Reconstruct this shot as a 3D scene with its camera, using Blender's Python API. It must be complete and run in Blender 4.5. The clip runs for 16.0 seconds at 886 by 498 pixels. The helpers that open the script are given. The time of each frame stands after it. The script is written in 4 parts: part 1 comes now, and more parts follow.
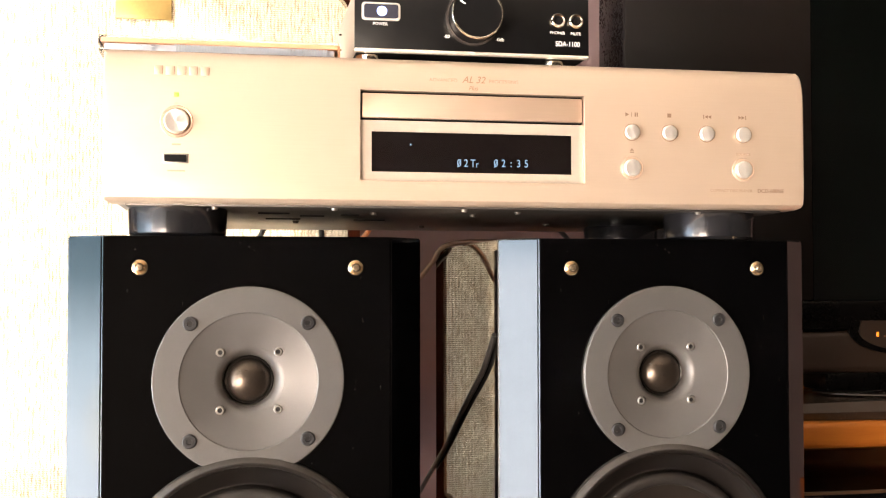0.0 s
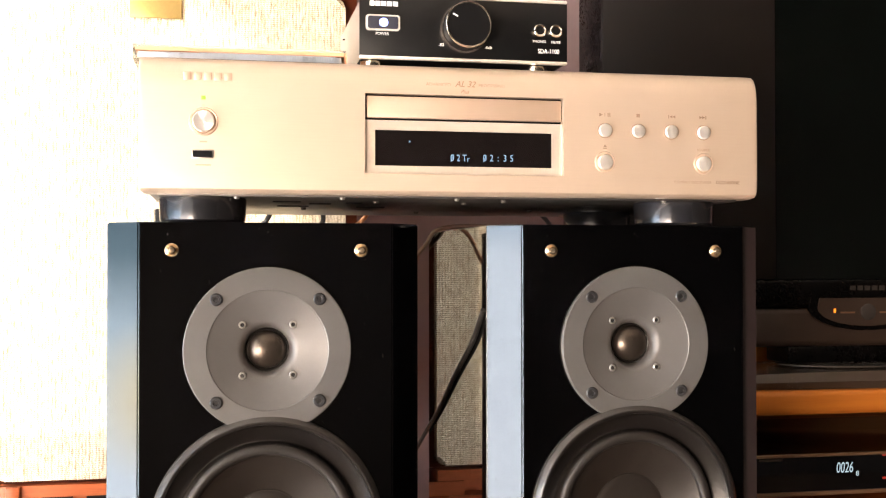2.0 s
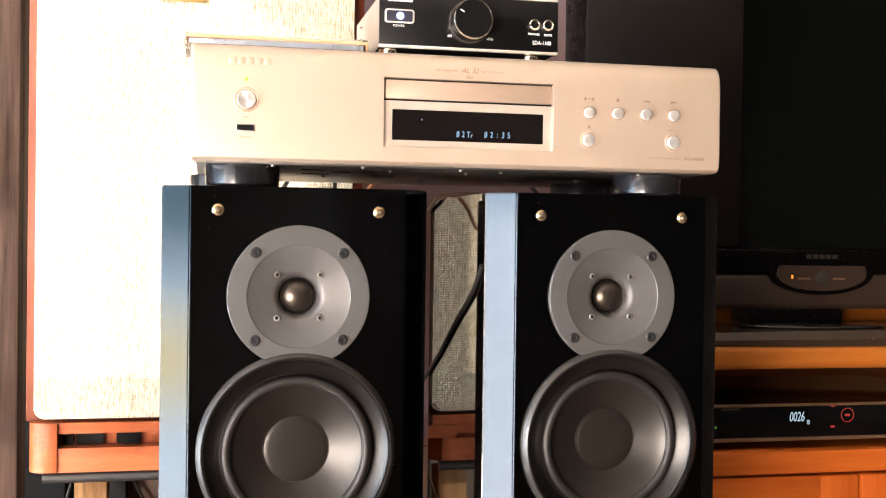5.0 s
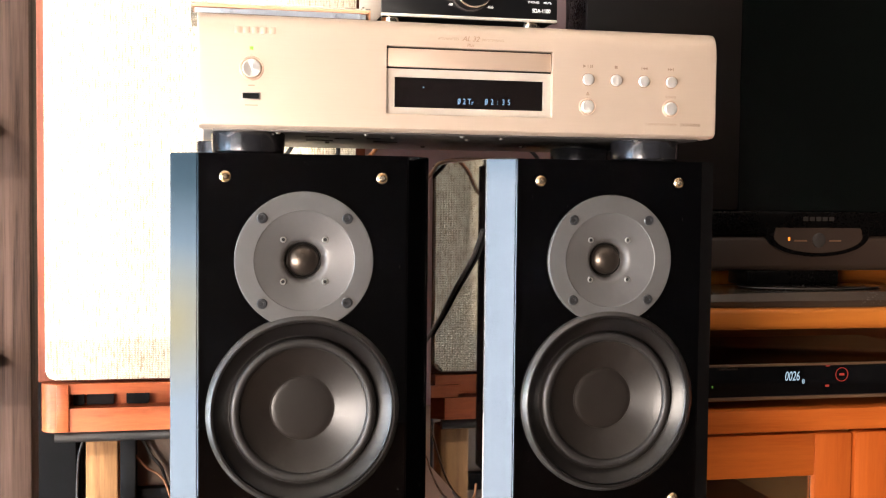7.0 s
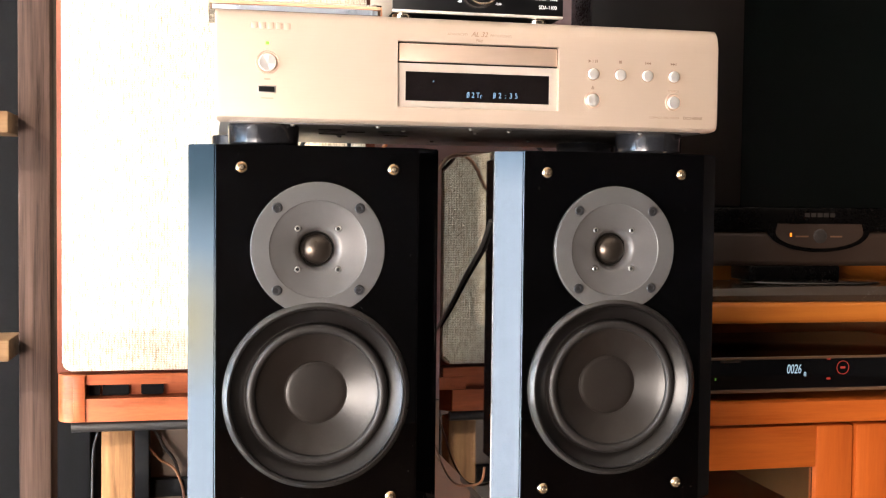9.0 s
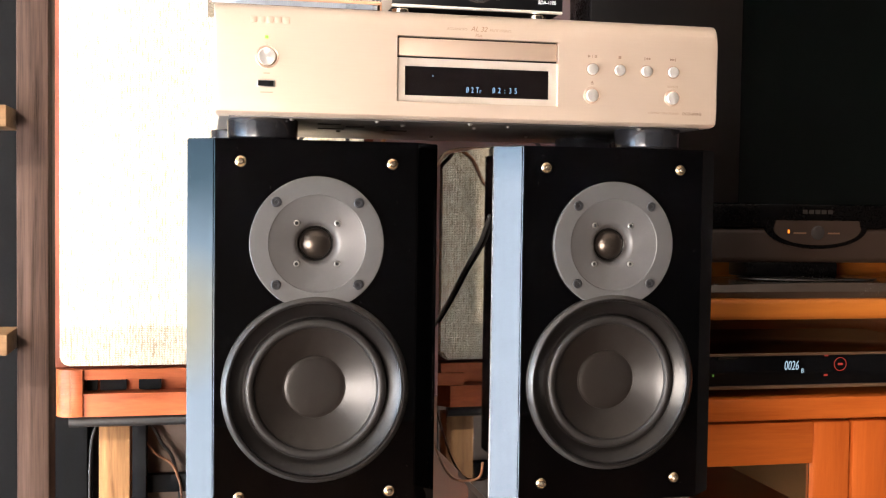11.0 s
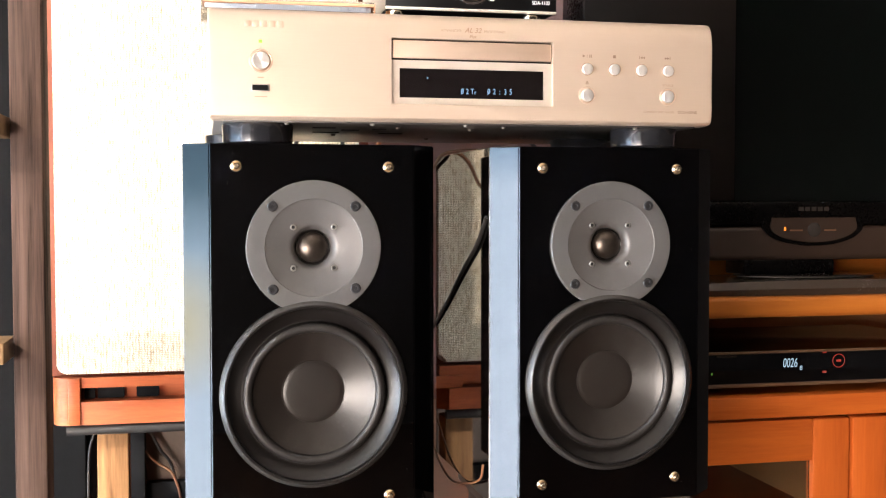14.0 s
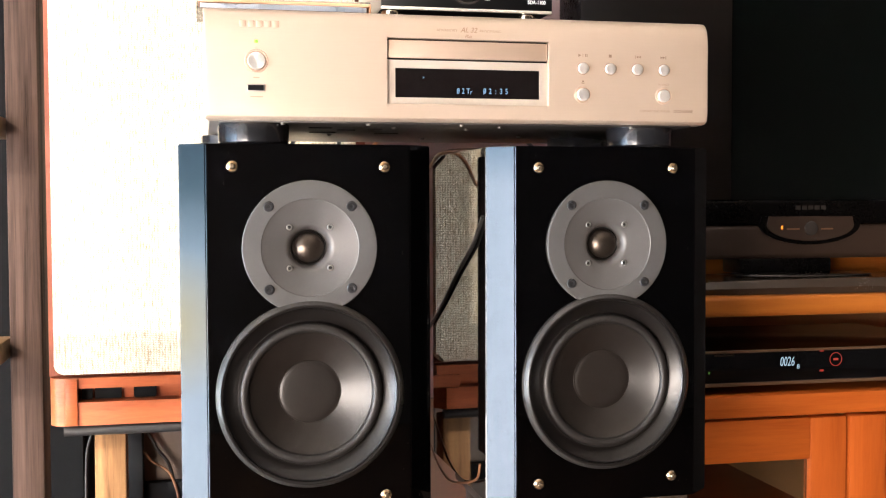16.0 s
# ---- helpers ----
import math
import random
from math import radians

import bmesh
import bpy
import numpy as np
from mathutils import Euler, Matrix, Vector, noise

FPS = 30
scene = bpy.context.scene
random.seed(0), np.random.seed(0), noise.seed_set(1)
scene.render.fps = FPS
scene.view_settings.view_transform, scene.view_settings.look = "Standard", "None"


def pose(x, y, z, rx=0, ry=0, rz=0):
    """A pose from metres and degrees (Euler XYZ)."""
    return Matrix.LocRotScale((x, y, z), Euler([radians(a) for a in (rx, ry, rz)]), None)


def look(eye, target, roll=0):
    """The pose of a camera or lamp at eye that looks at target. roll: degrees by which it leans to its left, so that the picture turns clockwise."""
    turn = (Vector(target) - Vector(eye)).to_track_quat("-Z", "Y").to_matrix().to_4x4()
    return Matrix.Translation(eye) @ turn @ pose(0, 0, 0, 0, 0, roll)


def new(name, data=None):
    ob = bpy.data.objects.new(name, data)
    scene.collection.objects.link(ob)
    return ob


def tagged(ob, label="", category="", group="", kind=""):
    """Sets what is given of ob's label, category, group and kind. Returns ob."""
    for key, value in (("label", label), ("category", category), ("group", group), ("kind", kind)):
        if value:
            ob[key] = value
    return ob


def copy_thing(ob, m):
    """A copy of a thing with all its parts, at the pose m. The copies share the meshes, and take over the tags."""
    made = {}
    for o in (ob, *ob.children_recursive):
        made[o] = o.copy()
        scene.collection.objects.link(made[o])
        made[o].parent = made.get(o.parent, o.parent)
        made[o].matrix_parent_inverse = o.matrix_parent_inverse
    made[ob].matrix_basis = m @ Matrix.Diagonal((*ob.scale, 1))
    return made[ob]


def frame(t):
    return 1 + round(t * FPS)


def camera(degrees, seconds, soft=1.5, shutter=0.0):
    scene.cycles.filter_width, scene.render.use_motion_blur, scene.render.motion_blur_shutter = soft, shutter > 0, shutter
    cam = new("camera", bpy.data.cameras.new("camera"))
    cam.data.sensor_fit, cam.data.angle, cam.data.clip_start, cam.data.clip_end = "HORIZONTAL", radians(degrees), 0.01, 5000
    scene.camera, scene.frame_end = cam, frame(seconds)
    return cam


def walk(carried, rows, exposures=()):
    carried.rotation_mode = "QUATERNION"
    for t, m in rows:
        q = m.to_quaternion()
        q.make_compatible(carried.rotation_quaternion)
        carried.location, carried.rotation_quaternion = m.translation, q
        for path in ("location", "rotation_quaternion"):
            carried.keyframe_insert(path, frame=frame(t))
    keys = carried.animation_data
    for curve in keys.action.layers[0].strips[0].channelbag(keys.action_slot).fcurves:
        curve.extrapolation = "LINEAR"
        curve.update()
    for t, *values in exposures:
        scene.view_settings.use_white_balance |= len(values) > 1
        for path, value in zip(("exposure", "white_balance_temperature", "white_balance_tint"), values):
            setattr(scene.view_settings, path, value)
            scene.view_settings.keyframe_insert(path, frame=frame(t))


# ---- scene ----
cam = camera(43.62, 16.0, soft=1.2)
# t, x, y, z, yaw, pitch, roll
PATH = [
    (0.0, -0.1376, -0.6552, 0.7325, -10.26, 1.88, 0.07),
    (0.5, -0.1435, -0.6779, 0.7434, -10.53, 1.40, 0.24),
    (1.0, -0.1576, -0.7144, 0.7419, -11.16, 1.45, 0.25),
    (1.5, -0.1609, -0.7371, 0.7418, -10.94, 1.34, -0.15),
    (2.0, -0.1613, -0.7414, 0.7334, -11.12, 0.81, 0.05),
    (2.5, -0.1697, -0.7534, 0.7348, -11.65, 0.19, -0.70),
    (3.0, -0.1850, -0.7952, 0.7350, -12.15, -0.08, -0.51),
    (3.5, -0.1897, -0.8248, 0.7367, -11.92, -0.42, -0.79),
    (4.0, -0.2008, -0.8444, 0.7299, -12.33, -0.46, -1.01),
    (6.5, -0.2084, -0.8697, 0.7221, -11.92, -1.78, -0.50),
    (7.0, -0.2107, -0.8819, 0.7275, -12.10, -2.61, -0.61),
    (7.5, -0.2196, -0.9000, 0.7199, -12.21, -2.39, -0.38),
    (8.0, -0.2236, -0.9052, 0.7189, -12.44, -2.15, -0.61),
    (8.5, -0.2230, -0.9063, 0.7189, -12.28, -2.33, -0.47),
    (9.0, -0.2200, -0.9085, 0.7142, -11.84, -2.28, -0.62),
    (11.5, -0.2224, -0.9079, 0.7101, -12.07, -2.41, -0.75),
    (12.0, -0.2218, -0.9077, 0.7067, -12.04, -2.15, -0.45),
    (12.5, -0.2210, -0.9067, 0.7110, -11.97, -2.27, -0.54),
    (13.0, -0.2210, -0.9061, 0.7129, -12.09, -2.38, -0.41),
    (13.5, -0.2206, -0.9067, 0.7132, -12.09, -2.38, -0.53),
    (14.0, -0.2230, -0.9052, 0.7113, -12.29, -2.26, 0.07),
    (14.5, -0.2158, -0.9082, 0.7142, -11.89, -2.26, 0.30),
    (15.0, -0.2185, -0.9068, 0.7125, -12.15, -2.14, 0.28),
    (15.5, -0.2226, -0.9045, 0.7148, -12.43, -2.34, 0.21),
    (16.0, -0.2210, -0.9059, 0.7115, -12.36, -2.29, 0.21),
]
walk(cam, [(t, pose(x, y, z, 90 + pitch, roll, yaw)) for t, x, y, z, yaw, pitch, roll in PATH],
     exposures=[(0.0, 1.14, 7200, 14), (2.0, 1.08, 7050, 14), (4.0, 1.08, 6800, 13), (7.0, 1.02, 6450, 12), (16.0, 1.0, 6350, 12)])

# ---- world, sun and large lights ----
SUN_TRAVEL = Vector((0.80, 0.48, -0.56)).normalized()
world = bpy.data.worlds.new("sky")
scene.world = world
world.use_nodes = True
wn, wl = world.node_tree.nodes, world.node_tree.links
sky = wn.new("ShaderNodeTexSky")
sky.sky_type, sky.sun_disc = "NISHITA", False
sky.sun_elevation = math.asin(-SUN_TRAVEL.z)
sky.sun_rotation = math.atan2(-SUN_TRAVEL.x, -SUN_TRAVEL.y)
wl.new(sky.outputs[0], wn["Background"].inputs[0])
wn["Background"].inputs[1].default_value = 0.12

sun = new("sun", bpy.data.lights.new("sun", "SUN"))
sun.data.energy, sun.data.angle, sun.data.color = 5.0, radians(0.6), (1.0, 0.93, 0.82)
sun.matrix_world = look((0, 0, 3), Vector((0, 0, 3)) + SUN_TRAVEL)

# unseen area lamp added low inside the garden door, standing in for daylight
door_fill = new("door_fill_lamp", bpy.data.lights.new("door_fill_lamp", "AREA"))
door_fill.data.shape, door_fill.data.size, door_fill.data.size_y = "RECTANGLE", 2.0, 0.95
door_fill.data.energy, door_fill.data.color = 140.0, (1.0, 0.86, 0.74)
door_fill.matrix_world = look((-1.58, -1.84, 0.38), (0.0, -1.60, 0.58))

# ---- materials ----


def nodes_of(name):
    m = bpy.data.materials.new(name)
    m.use_nodes = True
    return m, m.node_tree.nodes, m.node_tree.links, m.node_tree.nodes["Principled BSDF"]


def ramp(n, stops):
    r = n.new("ShaderNodeValToRGB")
    while len(r.color_ramp.elements) < len(stops):
        r.color_ramp.elements.new(0.5)
    for e, (p, c) in zip(r.color_ramp.elements, stops):
        e.position, e.color = p, (*c, 1)
    return r


def coords(n, l, scale=(1, 1, 1)):
    tc, mp = n.new("ShaderNodeTexCoord"), n.new("ShaderNodeMapping")
    mp.inputs["Scale"].default_value = scale
    l.new(tc.outputs["Object"], mp.inputs[0])
    return mp.outputs[0]


def noise_tex(n, l, vec, scale, detail=4.0, rough=0.55, distort=0.0):
    t = n.new("ShaderNodeTexNoise")
    t.inputs["Scale"].default_value, t.inputs["Detail"].default_value = scale, detail
    t.inputs["Roughness"].default_value, t.inputs["Distortion"].default_value = rough, distort
    l.new(vec, t.inputs["Vector"])
    return t.outputs["Fac"]


def bump(n, l, b, height, strength, dist):
    k = n.new("ShaderNodeBump")
    k.inputs["Strength"].default_value, k.inputs["Distance"].default_value = strength, dist
    l.new(height, k.inputs["Height"])
    l.new(k.outputs[0], b.inputs["Normal"])


def plain(name, color, rough=0.5, metal=0.0, vary=0.12, scale=60.0, relief=0.0, stretch=(1, 1, 1), coat=0.0, spec=0.5, rvary=0.15):
    """A surface of one colour, with two scales of variation and an optional fine relief."""
    m, n, l, b = nodes_of(name)
    v = coords(n, l, stretch)
    fine, broad = noise_tex(n, l, v, scale * 6), noise_tex(n, l, v, scale * 0.3)
    mix = n.new("ShaderNodeMath")
    mix.operation = "ADD"
    l.new(fine, mix.inputs[0]), l.new(broad, mix.inputs[1])
    half = n.new("ShaderNodeMath")
    half.operation = "MULTIPLY"
    half.inputs[1].default_value = 0.5
    l.new(mix.outputs[0], half.inputs[0])
    r = ramp(n, [(0.3, [c * (1 - vary) for c in color]), (0.7, [min(1, c * (1 + vary)) for c in color])])
    l.new(half.outputs[0], r.inputs[0])
    l.new(r.outputs[0], b.inputs["Base Color"])
    rr = ramp(n, [(0.3, [rough * (1 - rvary)] * 3), (0.7, [min(1, rough * (1 + rvary))] * 3)])
    l.new(half.outputs[0], rr.inputs[0])
    l.new(rr.outputs[0], b.inputs["Roughness"])
    b.inputs["Metallic"].default_value = metal
    b.inputs["Coat Weight"].default_value = coat
    b.inputs["Specular IOR Level"].default_value = spec
    if relief:
        bump(n, l, b, fine, 0.5, relief)
    return m


def wood(name, dark, light, rough, grain=(60, 60, 3), coat=0.0, rings=1.0, relief=0.0003, spec=0.25):
    """Wood with its grain along the axis of the smallest scale."""
    m, n, l, b = nodes_of(name)
    v = coords(n, l, grain)
    a = noise_tex(n, l, v, rings, 5, 0.6, 0.6)
    f = noise_tex(n, l, v, rings * 7, 3, 0.6)
    mix = n.new("ShaderNodeMath")
    mix.operation = "MULTIPLY_ADD"
    mix.inputs[1].default_value = 0.35
    l.new(f, mix.inputs[0]), l.new(a, mix.inputs[2])
    mid = [(x + y) / 2 for x, y in zip(dark, light)]
    r = ramp(n, [(0.45, dark), (0.62, mid), (0.85, light)])
    l.new(mix.outputs[0], r.inputs[0])
    l.new(r.outputs[0], b.inputs["Base Color"])
    b.inputs["Roughness"].default_value, b.inputs["Coat Weight"].default_value = rough, coat
    b.inputs["Specular IOR Level"].default_value = spec
    b.inputs["Coat Roughness"].default_value = 0.15
    bump(n, l, b, mix.outputs[0], 0.4, relief)
    return m


def piano_black(name):
    """High-gloss black lacquer with dust specks and hairline scuffs."""
    m, n, l, b = nodes_of(name)
    v = coords(n, l)
    vor = n.new("ShaderNodeTexVoronoi")
    vor.inputs["Scale"].default_value = 230
    l.new(v, vor.inputs["Vector"])
    dust = ramp(n, [(0.0, (0.16, 0.14, 0.12)), (0.045, (0.16, 0.14, 0.12)), (0.08, (0.0004, 0.0004, 0.0005))])
    l.new(vor.outputs["Distance"], dust.inputs[0])
    patch = ramp(n, [(0.51, (0, 0, 0)), (0.67, (1, 1, 1))])
    l.new(noise_tex(n, l, v, 45, 2), patch.inputs[0])
    mix = n.new("ShaderNodeMix")
    mix.data_type = "RGBA"
    l.new(patch.outputs[0], mix.inputs[0])
    mix.inputs[6].default_value = (0.0004, 0.0004, 0.0005, 1)
    l.new(dust.outputs[0], mix.inputs[7])
    hair = n.new("ShaderNodeTexVoronoi")
    hair.inputs["Scale"].default_value = 1.0
    l.new(coords(n, l, (420, 60, 48)), hair.inputs["Vector"])
    line = ramp(n, [(0.0, (0.07, 0.062, 0.055)), (0.05, (0.07, 0.062, 0.055)), (0.075, (0, 0, 0))])
    l.new(hair.outputs["Distance"], line.inputs[0])
    where = ramp(n, [(0.56, (0, 0, 0)), (0.68, (1, 1, 1))])
    l.new(noise_tex(n, l, v, 17, 2), where.inputs[0])
    scuff = n.new("ShaderNodeMix")
    scuff.data_type, scuff.blend_type = "RGBA", "ADD"
    l.new(where.outputs[0], scuff.inputs[0])
    l.new(mix.outputs[2], scuff.inputs[6]), l.new(line.outputs[0], scuff.inputs[7])
    l.new(scuff.outputs[2], b.inputs["Base Color"])
    rr = ramp(n, [(0.35, [0.025] * 3), (0.75, [0.05] * 3)])
    l.new(noise_tex(n, l, v, 22, 5), rr.inputs[0])
    l.new(rr.outputs[0], b.inputs["Roughness"])
    b.inputs["IOR"].default_value = 1.48
    bump(n, l, b, noise_tex(n, l, v, 18, 1), 0.002, 0.0004)
    return m


def champagne(name, color=(0.535, 0.412, 0.312), rough=0.40):
    """Brushed, anodised aluminium with its brushing along x, and faint broad stains."""
    m, n, l, b = nodes_of(name)
    v = coords(n, l, (1, 1, 90))
    f = noise_tex(n, l, v, 40, 4, 0.6)
    r = ramp(n, [(0.35, [c * 0.975 for c in color]), (0.65, [min(1, c * 1.02) for c in color])])
    l.new(f, r.inputs[0])
    l.new(r.outputs[0], b.inputs["Base Color"])
    b.inputs["Metallic"].default_value = 0.5
    rr = ramp(n, [(0.3, [rough * 0.85] * 3), (0.7, [rough * 1.2] * 3)])
    l.new(f, rr.inputs[0])
    l.new(rr.outputs[0], b.inputs["Roughness"])
    bump(n, l, b, f, 0.04, 0.0001)
    return m


def fabric(name, base, thread):
    """Coarse woven grille cloth."""
    m, n, l, b = nodes_of(name)
    v = coords(n, l)
    waves = []
    for axis, pitch in (("X", 95), ("Z", 150)):
        w = n.new("ShaderNodeTexWave")
        w.bands_direction = axis
        w.inputs["Scale"].default_value = pitch
        w.inputs["Distortion"].default_value, w.inputs["Detail"].default_value = 3.5, 2.0
        w.inputs["Detail Scale"].default_value = 4.0
        l.new(v, w.inputs["Vector"])
        waves.append(w.outputs["Fac"])
    mul = n.new("ShaderNodeMath")
    mul.operation = "MULTIPLY"
    l.new(waves[0], mul.inputs[0]), l.new(waves[1], mul.inputs[1])
    slub = noise_tex(n, l, coords(n, l, (300, 300, 90)), 1.0, 3)
    mix = n.new("ShaderNodeMath")
    mix.operation = "MULTIPLY_ADD"
    mix.inputs[1].default_value = 0.55
    l.new(mul.outputs[0], mix.inputs[0]), l.new(slub, mix.inputs[2])
    r = ramp(n, [(0.35, thread), (0.72, base)])
    l.new(mix.outputs[0], r.inputs[0])
    l.new(r.outputs[0], b.inputs["Base Color"])
    b.inputs["Roughness"].default_value = 0.95
    bump(n, l, b, mix.outputs[0], 0.9, 0.0012)
    return m


def glow(name, color, strength):
    m, n, l, b = nodes_of(name)
    b.inputs["Base Color"].default_value = (0.02, 0.02, 0.02, 1)
    b.inputs["Emission Color"].default_value = (*color, 1)
    b.inputs["Emission Strength"].default_value = strength
    return m


def clear(name, color=(1, 1, 1), rough=0.02):
    m, n, l, b = nodes_of(name)
    b.inputs["Base Color"].default_value = (*color, 1)
    b.inputs["Transmission Weight"].default_value = 1.0
    b.inputs["Roughness"].default_value, b.inputs["IOR"].default_value = rough, 1.49
    return m


def curtain_cloth(name):
    m, n, l, b = nodes_of(name)
    d, t, mix = n.new("ShaderNodeBsdfDiffuse"), n.new("ShaderNodeBsdfTranslucent"), n.new("ShaderNodeMixShader")
    w = n.new("ShaderNodeTexWave")
    w.inputs["Scale"].default_value = 300
    l.new(coords(n, l), w.inputs["Vector"])
    r = ramp(n, [(0.0, (0.72, 0.73, 0.74)), (1.0, (0.86, 0.86, 0.85))])
    l.new(w.outputs["Fac"], r.inputs[0])
    l.new(r.outputs[0], d.inputs[0]), l.new(r.outputs[0], t.inputs[0])
    mix.inputs[0].default_value = 0.6
    l.new(d.outputs[0], mix.inputs[1]), l.new(t.outputs[0], mix.inputs[2])
    l.new(mix.outputs[0], n["Material Output"].inputs[0])
    return m


def reflection_glow(name):
    """Emission graded by height, paler towards -y, with a yellow spot, to be mirrored in the chamfers."""
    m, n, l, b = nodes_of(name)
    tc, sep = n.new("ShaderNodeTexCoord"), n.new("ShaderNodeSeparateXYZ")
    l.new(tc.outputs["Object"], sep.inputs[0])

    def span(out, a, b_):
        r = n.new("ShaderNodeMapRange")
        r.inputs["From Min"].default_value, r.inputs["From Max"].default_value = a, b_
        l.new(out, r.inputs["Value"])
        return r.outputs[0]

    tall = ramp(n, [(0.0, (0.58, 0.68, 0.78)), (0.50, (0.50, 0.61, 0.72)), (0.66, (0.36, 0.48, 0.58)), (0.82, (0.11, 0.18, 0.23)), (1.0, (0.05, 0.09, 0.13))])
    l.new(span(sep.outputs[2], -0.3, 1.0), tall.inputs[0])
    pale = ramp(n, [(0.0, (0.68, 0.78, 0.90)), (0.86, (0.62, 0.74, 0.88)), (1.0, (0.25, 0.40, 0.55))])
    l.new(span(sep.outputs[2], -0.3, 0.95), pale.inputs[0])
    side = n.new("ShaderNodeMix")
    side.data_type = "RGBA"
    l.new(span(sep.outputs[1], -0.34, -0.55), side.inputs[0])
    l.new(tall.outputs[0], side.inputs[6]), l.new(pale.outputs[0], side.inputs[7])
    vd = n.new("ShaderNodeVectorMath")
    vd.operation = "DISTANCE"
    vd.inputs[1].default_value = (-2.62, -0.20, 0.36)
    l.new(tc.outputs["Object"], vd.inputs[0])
    yellow_spot = n.new("ShaderNodeMix")
    yellow_spot.data_type = "RGBA"
    l.new(span(vd.outputs["Value"], 0.24, 0.03), yellow_spot.inputs[0])
    l.new(side.outputs[2], yellow_spot.inputs[6])
    yellow_spot.inputs[7].default_value = (0.62, 0.56, 0.36, 1)
    l.new(yellow_spot.outputs[2], b.inputs["Emission Color"])
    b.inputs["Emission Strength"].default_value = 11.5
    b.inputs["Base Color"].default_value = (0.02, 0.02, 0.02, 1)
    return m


M_BACKDROP = reflection_glow("graded_glow_sheet")
M_LACQUER = piano_black("piano_black_lacquer")
M_CHAMP = champagne("champagne_aluminium")
M_CHAMP_TRAY = champagne("champagne_tray", (0.52, 0.38, 0.285), 0.36)
M_BEZEL = plain("satin_silver_bezel", (0.68, 0.58, 0.48), 0.38, 0.6, 0.05)
M_BUTTON = plain("polished_button", (0.86, 0.80, 0.73), 0.30, 0.78, 0.04)
spin = M_BUTTON.node_tree.nodes.new("ShaderNodeTangent")
spin.direction_type, spin.axis = "RADIAL", "Y"
M_BUTTON.node_tree.links.new(spin.outputs[0], M_BUTTON.node_tree.nodes["Principled BSDF"].inputs["Tangent"])
M_BUTTON.node_tree.nodes["Principled BSDF"].inputs["Anisotropic"].default_value = 0.88
M_CHASSIS = plain("grey_steel", (0.085, 0.076, 0.070), 0.42, 0.7, 0.12)
M_CHASSIS_LIGHT = plain("silver_steel_cover", (0.34, 0.31, 0.28), 0.4, 0.7, 0.08)
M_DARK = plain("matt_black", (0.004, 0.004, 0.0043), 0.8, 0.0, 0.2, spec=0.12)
M_SCREEN = plain("display_window", (0.005, 0.0036, 0.0034), 0.10, 0.0, 0.2)
M_VFD = glow("display_glow", (0.36, 0.66, 1.0), 0.42)
M_GREEN = glow("green_led", (0.30, 0.85, 0.04), 0.8)
M_GREEN_DIM = glow("dim_green_led", (0.30, 0.85, 0.10), 0.12)
M_BLUE = glow("blue_led", (0.30, 0.45, 1.0), 2.2)
M_BLUE_DIM = glow("blue_lit_rocker", (0.05, 0.08, 0.75), 0.02)
M_SILVER = plain("satin_silver_trim", (0.86, 0.80, 0.72), 0.34, 0.55, 0.04)
M_PRINT = plain("bronze_print", (0.22, 0.13, 0.08), 0.5, 0.0, 0.1)
M_PRINT_RED = plain("red_brown_print", (0.30, 0.17, 0.10), 0.5, 0.0, 0.1)
M_EMBOSS = plain("engraved_gold", (0.52, 0.375, 0.275), 0.42, 0.4, 0.1)
M_PRINT_PALE = plain("faded_bronze_print", (0.36, 0.24, 0.16), 0.5, 0.0, 0.1)
M_FOOT = plain("dark_satin_foot", (0.022, 0.022, 0.025), 0.22, 0.6, 0.1, coat=0.3)
M_CONE = plain("satin_polymer_cone", (0.0120, 0.0094, 0.0078), 0.34, 0.0, 0.15, 25, rvary=0.02, spec=0.42)
M_RUBBER = plain("rubber_surround", (0.007, 0.0058, 0.0052), 0.31, 0.0, 0.15, 25, rvary=0.03, spec=0.42)
M_LIP = plain("matt_rubber_edge", (0.011, 0.0092, 0.0082), 0.48, 0.0, 0.15, 25, rvary=0.05, spec=0.4)
M_TWEETER = plain("grey_metal_faceplate", (0.073, 0.069, 0.066), 0.42, 0.2, 0.07, 200, 0.00004)
M_HORN = plain("grey_waveguide", (0.077, 0.072, 0.069), 0.40, 0.2, 0.06, 200, 0.00003)
M_DOME = plain("metal_dome", (0.080, 0.064, 0.052), 0.30, 0.85, 0.12, 90)
M_RIM = plain("machined_rim", (0.060, 0.055, 0.051), 0.30, 0.6, 0.08)
M_SCREW = plain("black_screw", (0.035, 0.035, 0.037), 0.32, 0.5, 0.1)
M_STEEL = plain("steel_screw", (0.40, 0.38, 0.35), 0.36, 0.9, 0.06)
M_BRASS = plain("brass_pin", (0.78, 0.60, 0.40), 0.22, 0.95, 0.06)
M_AMP_FACE = plain("black_anodised_front", (0.003, 0.003, 0.0034), 0.32, 0.1, 0.15)
M_AMP_BODY = plain("pale_grey_case", (0.30, 0.25, 0.21), 0.45, 0.3, 0.06)
M_CHROME = plain("bright_gold_chrome", (0.95, 0.86, 0.72), 0.16, 1.0, 0.03)
M_WHITE = plain("white_print", (0.85, 0.85, 0.83), 0.5, 0.0, 0.03)
M_CLEAR = clear("clear_polystyrene", (0.96, 0.98, 1.0), 0.03)
M_CLEAR.node_tree.nodes["Principled BSDF"].inputs["IOR"].default_value = 1.25
M_CD_TRAY = plain("disc_tray_grey", (0.42, 0.46, 0.52), 0.35, 0.0, 0.1)
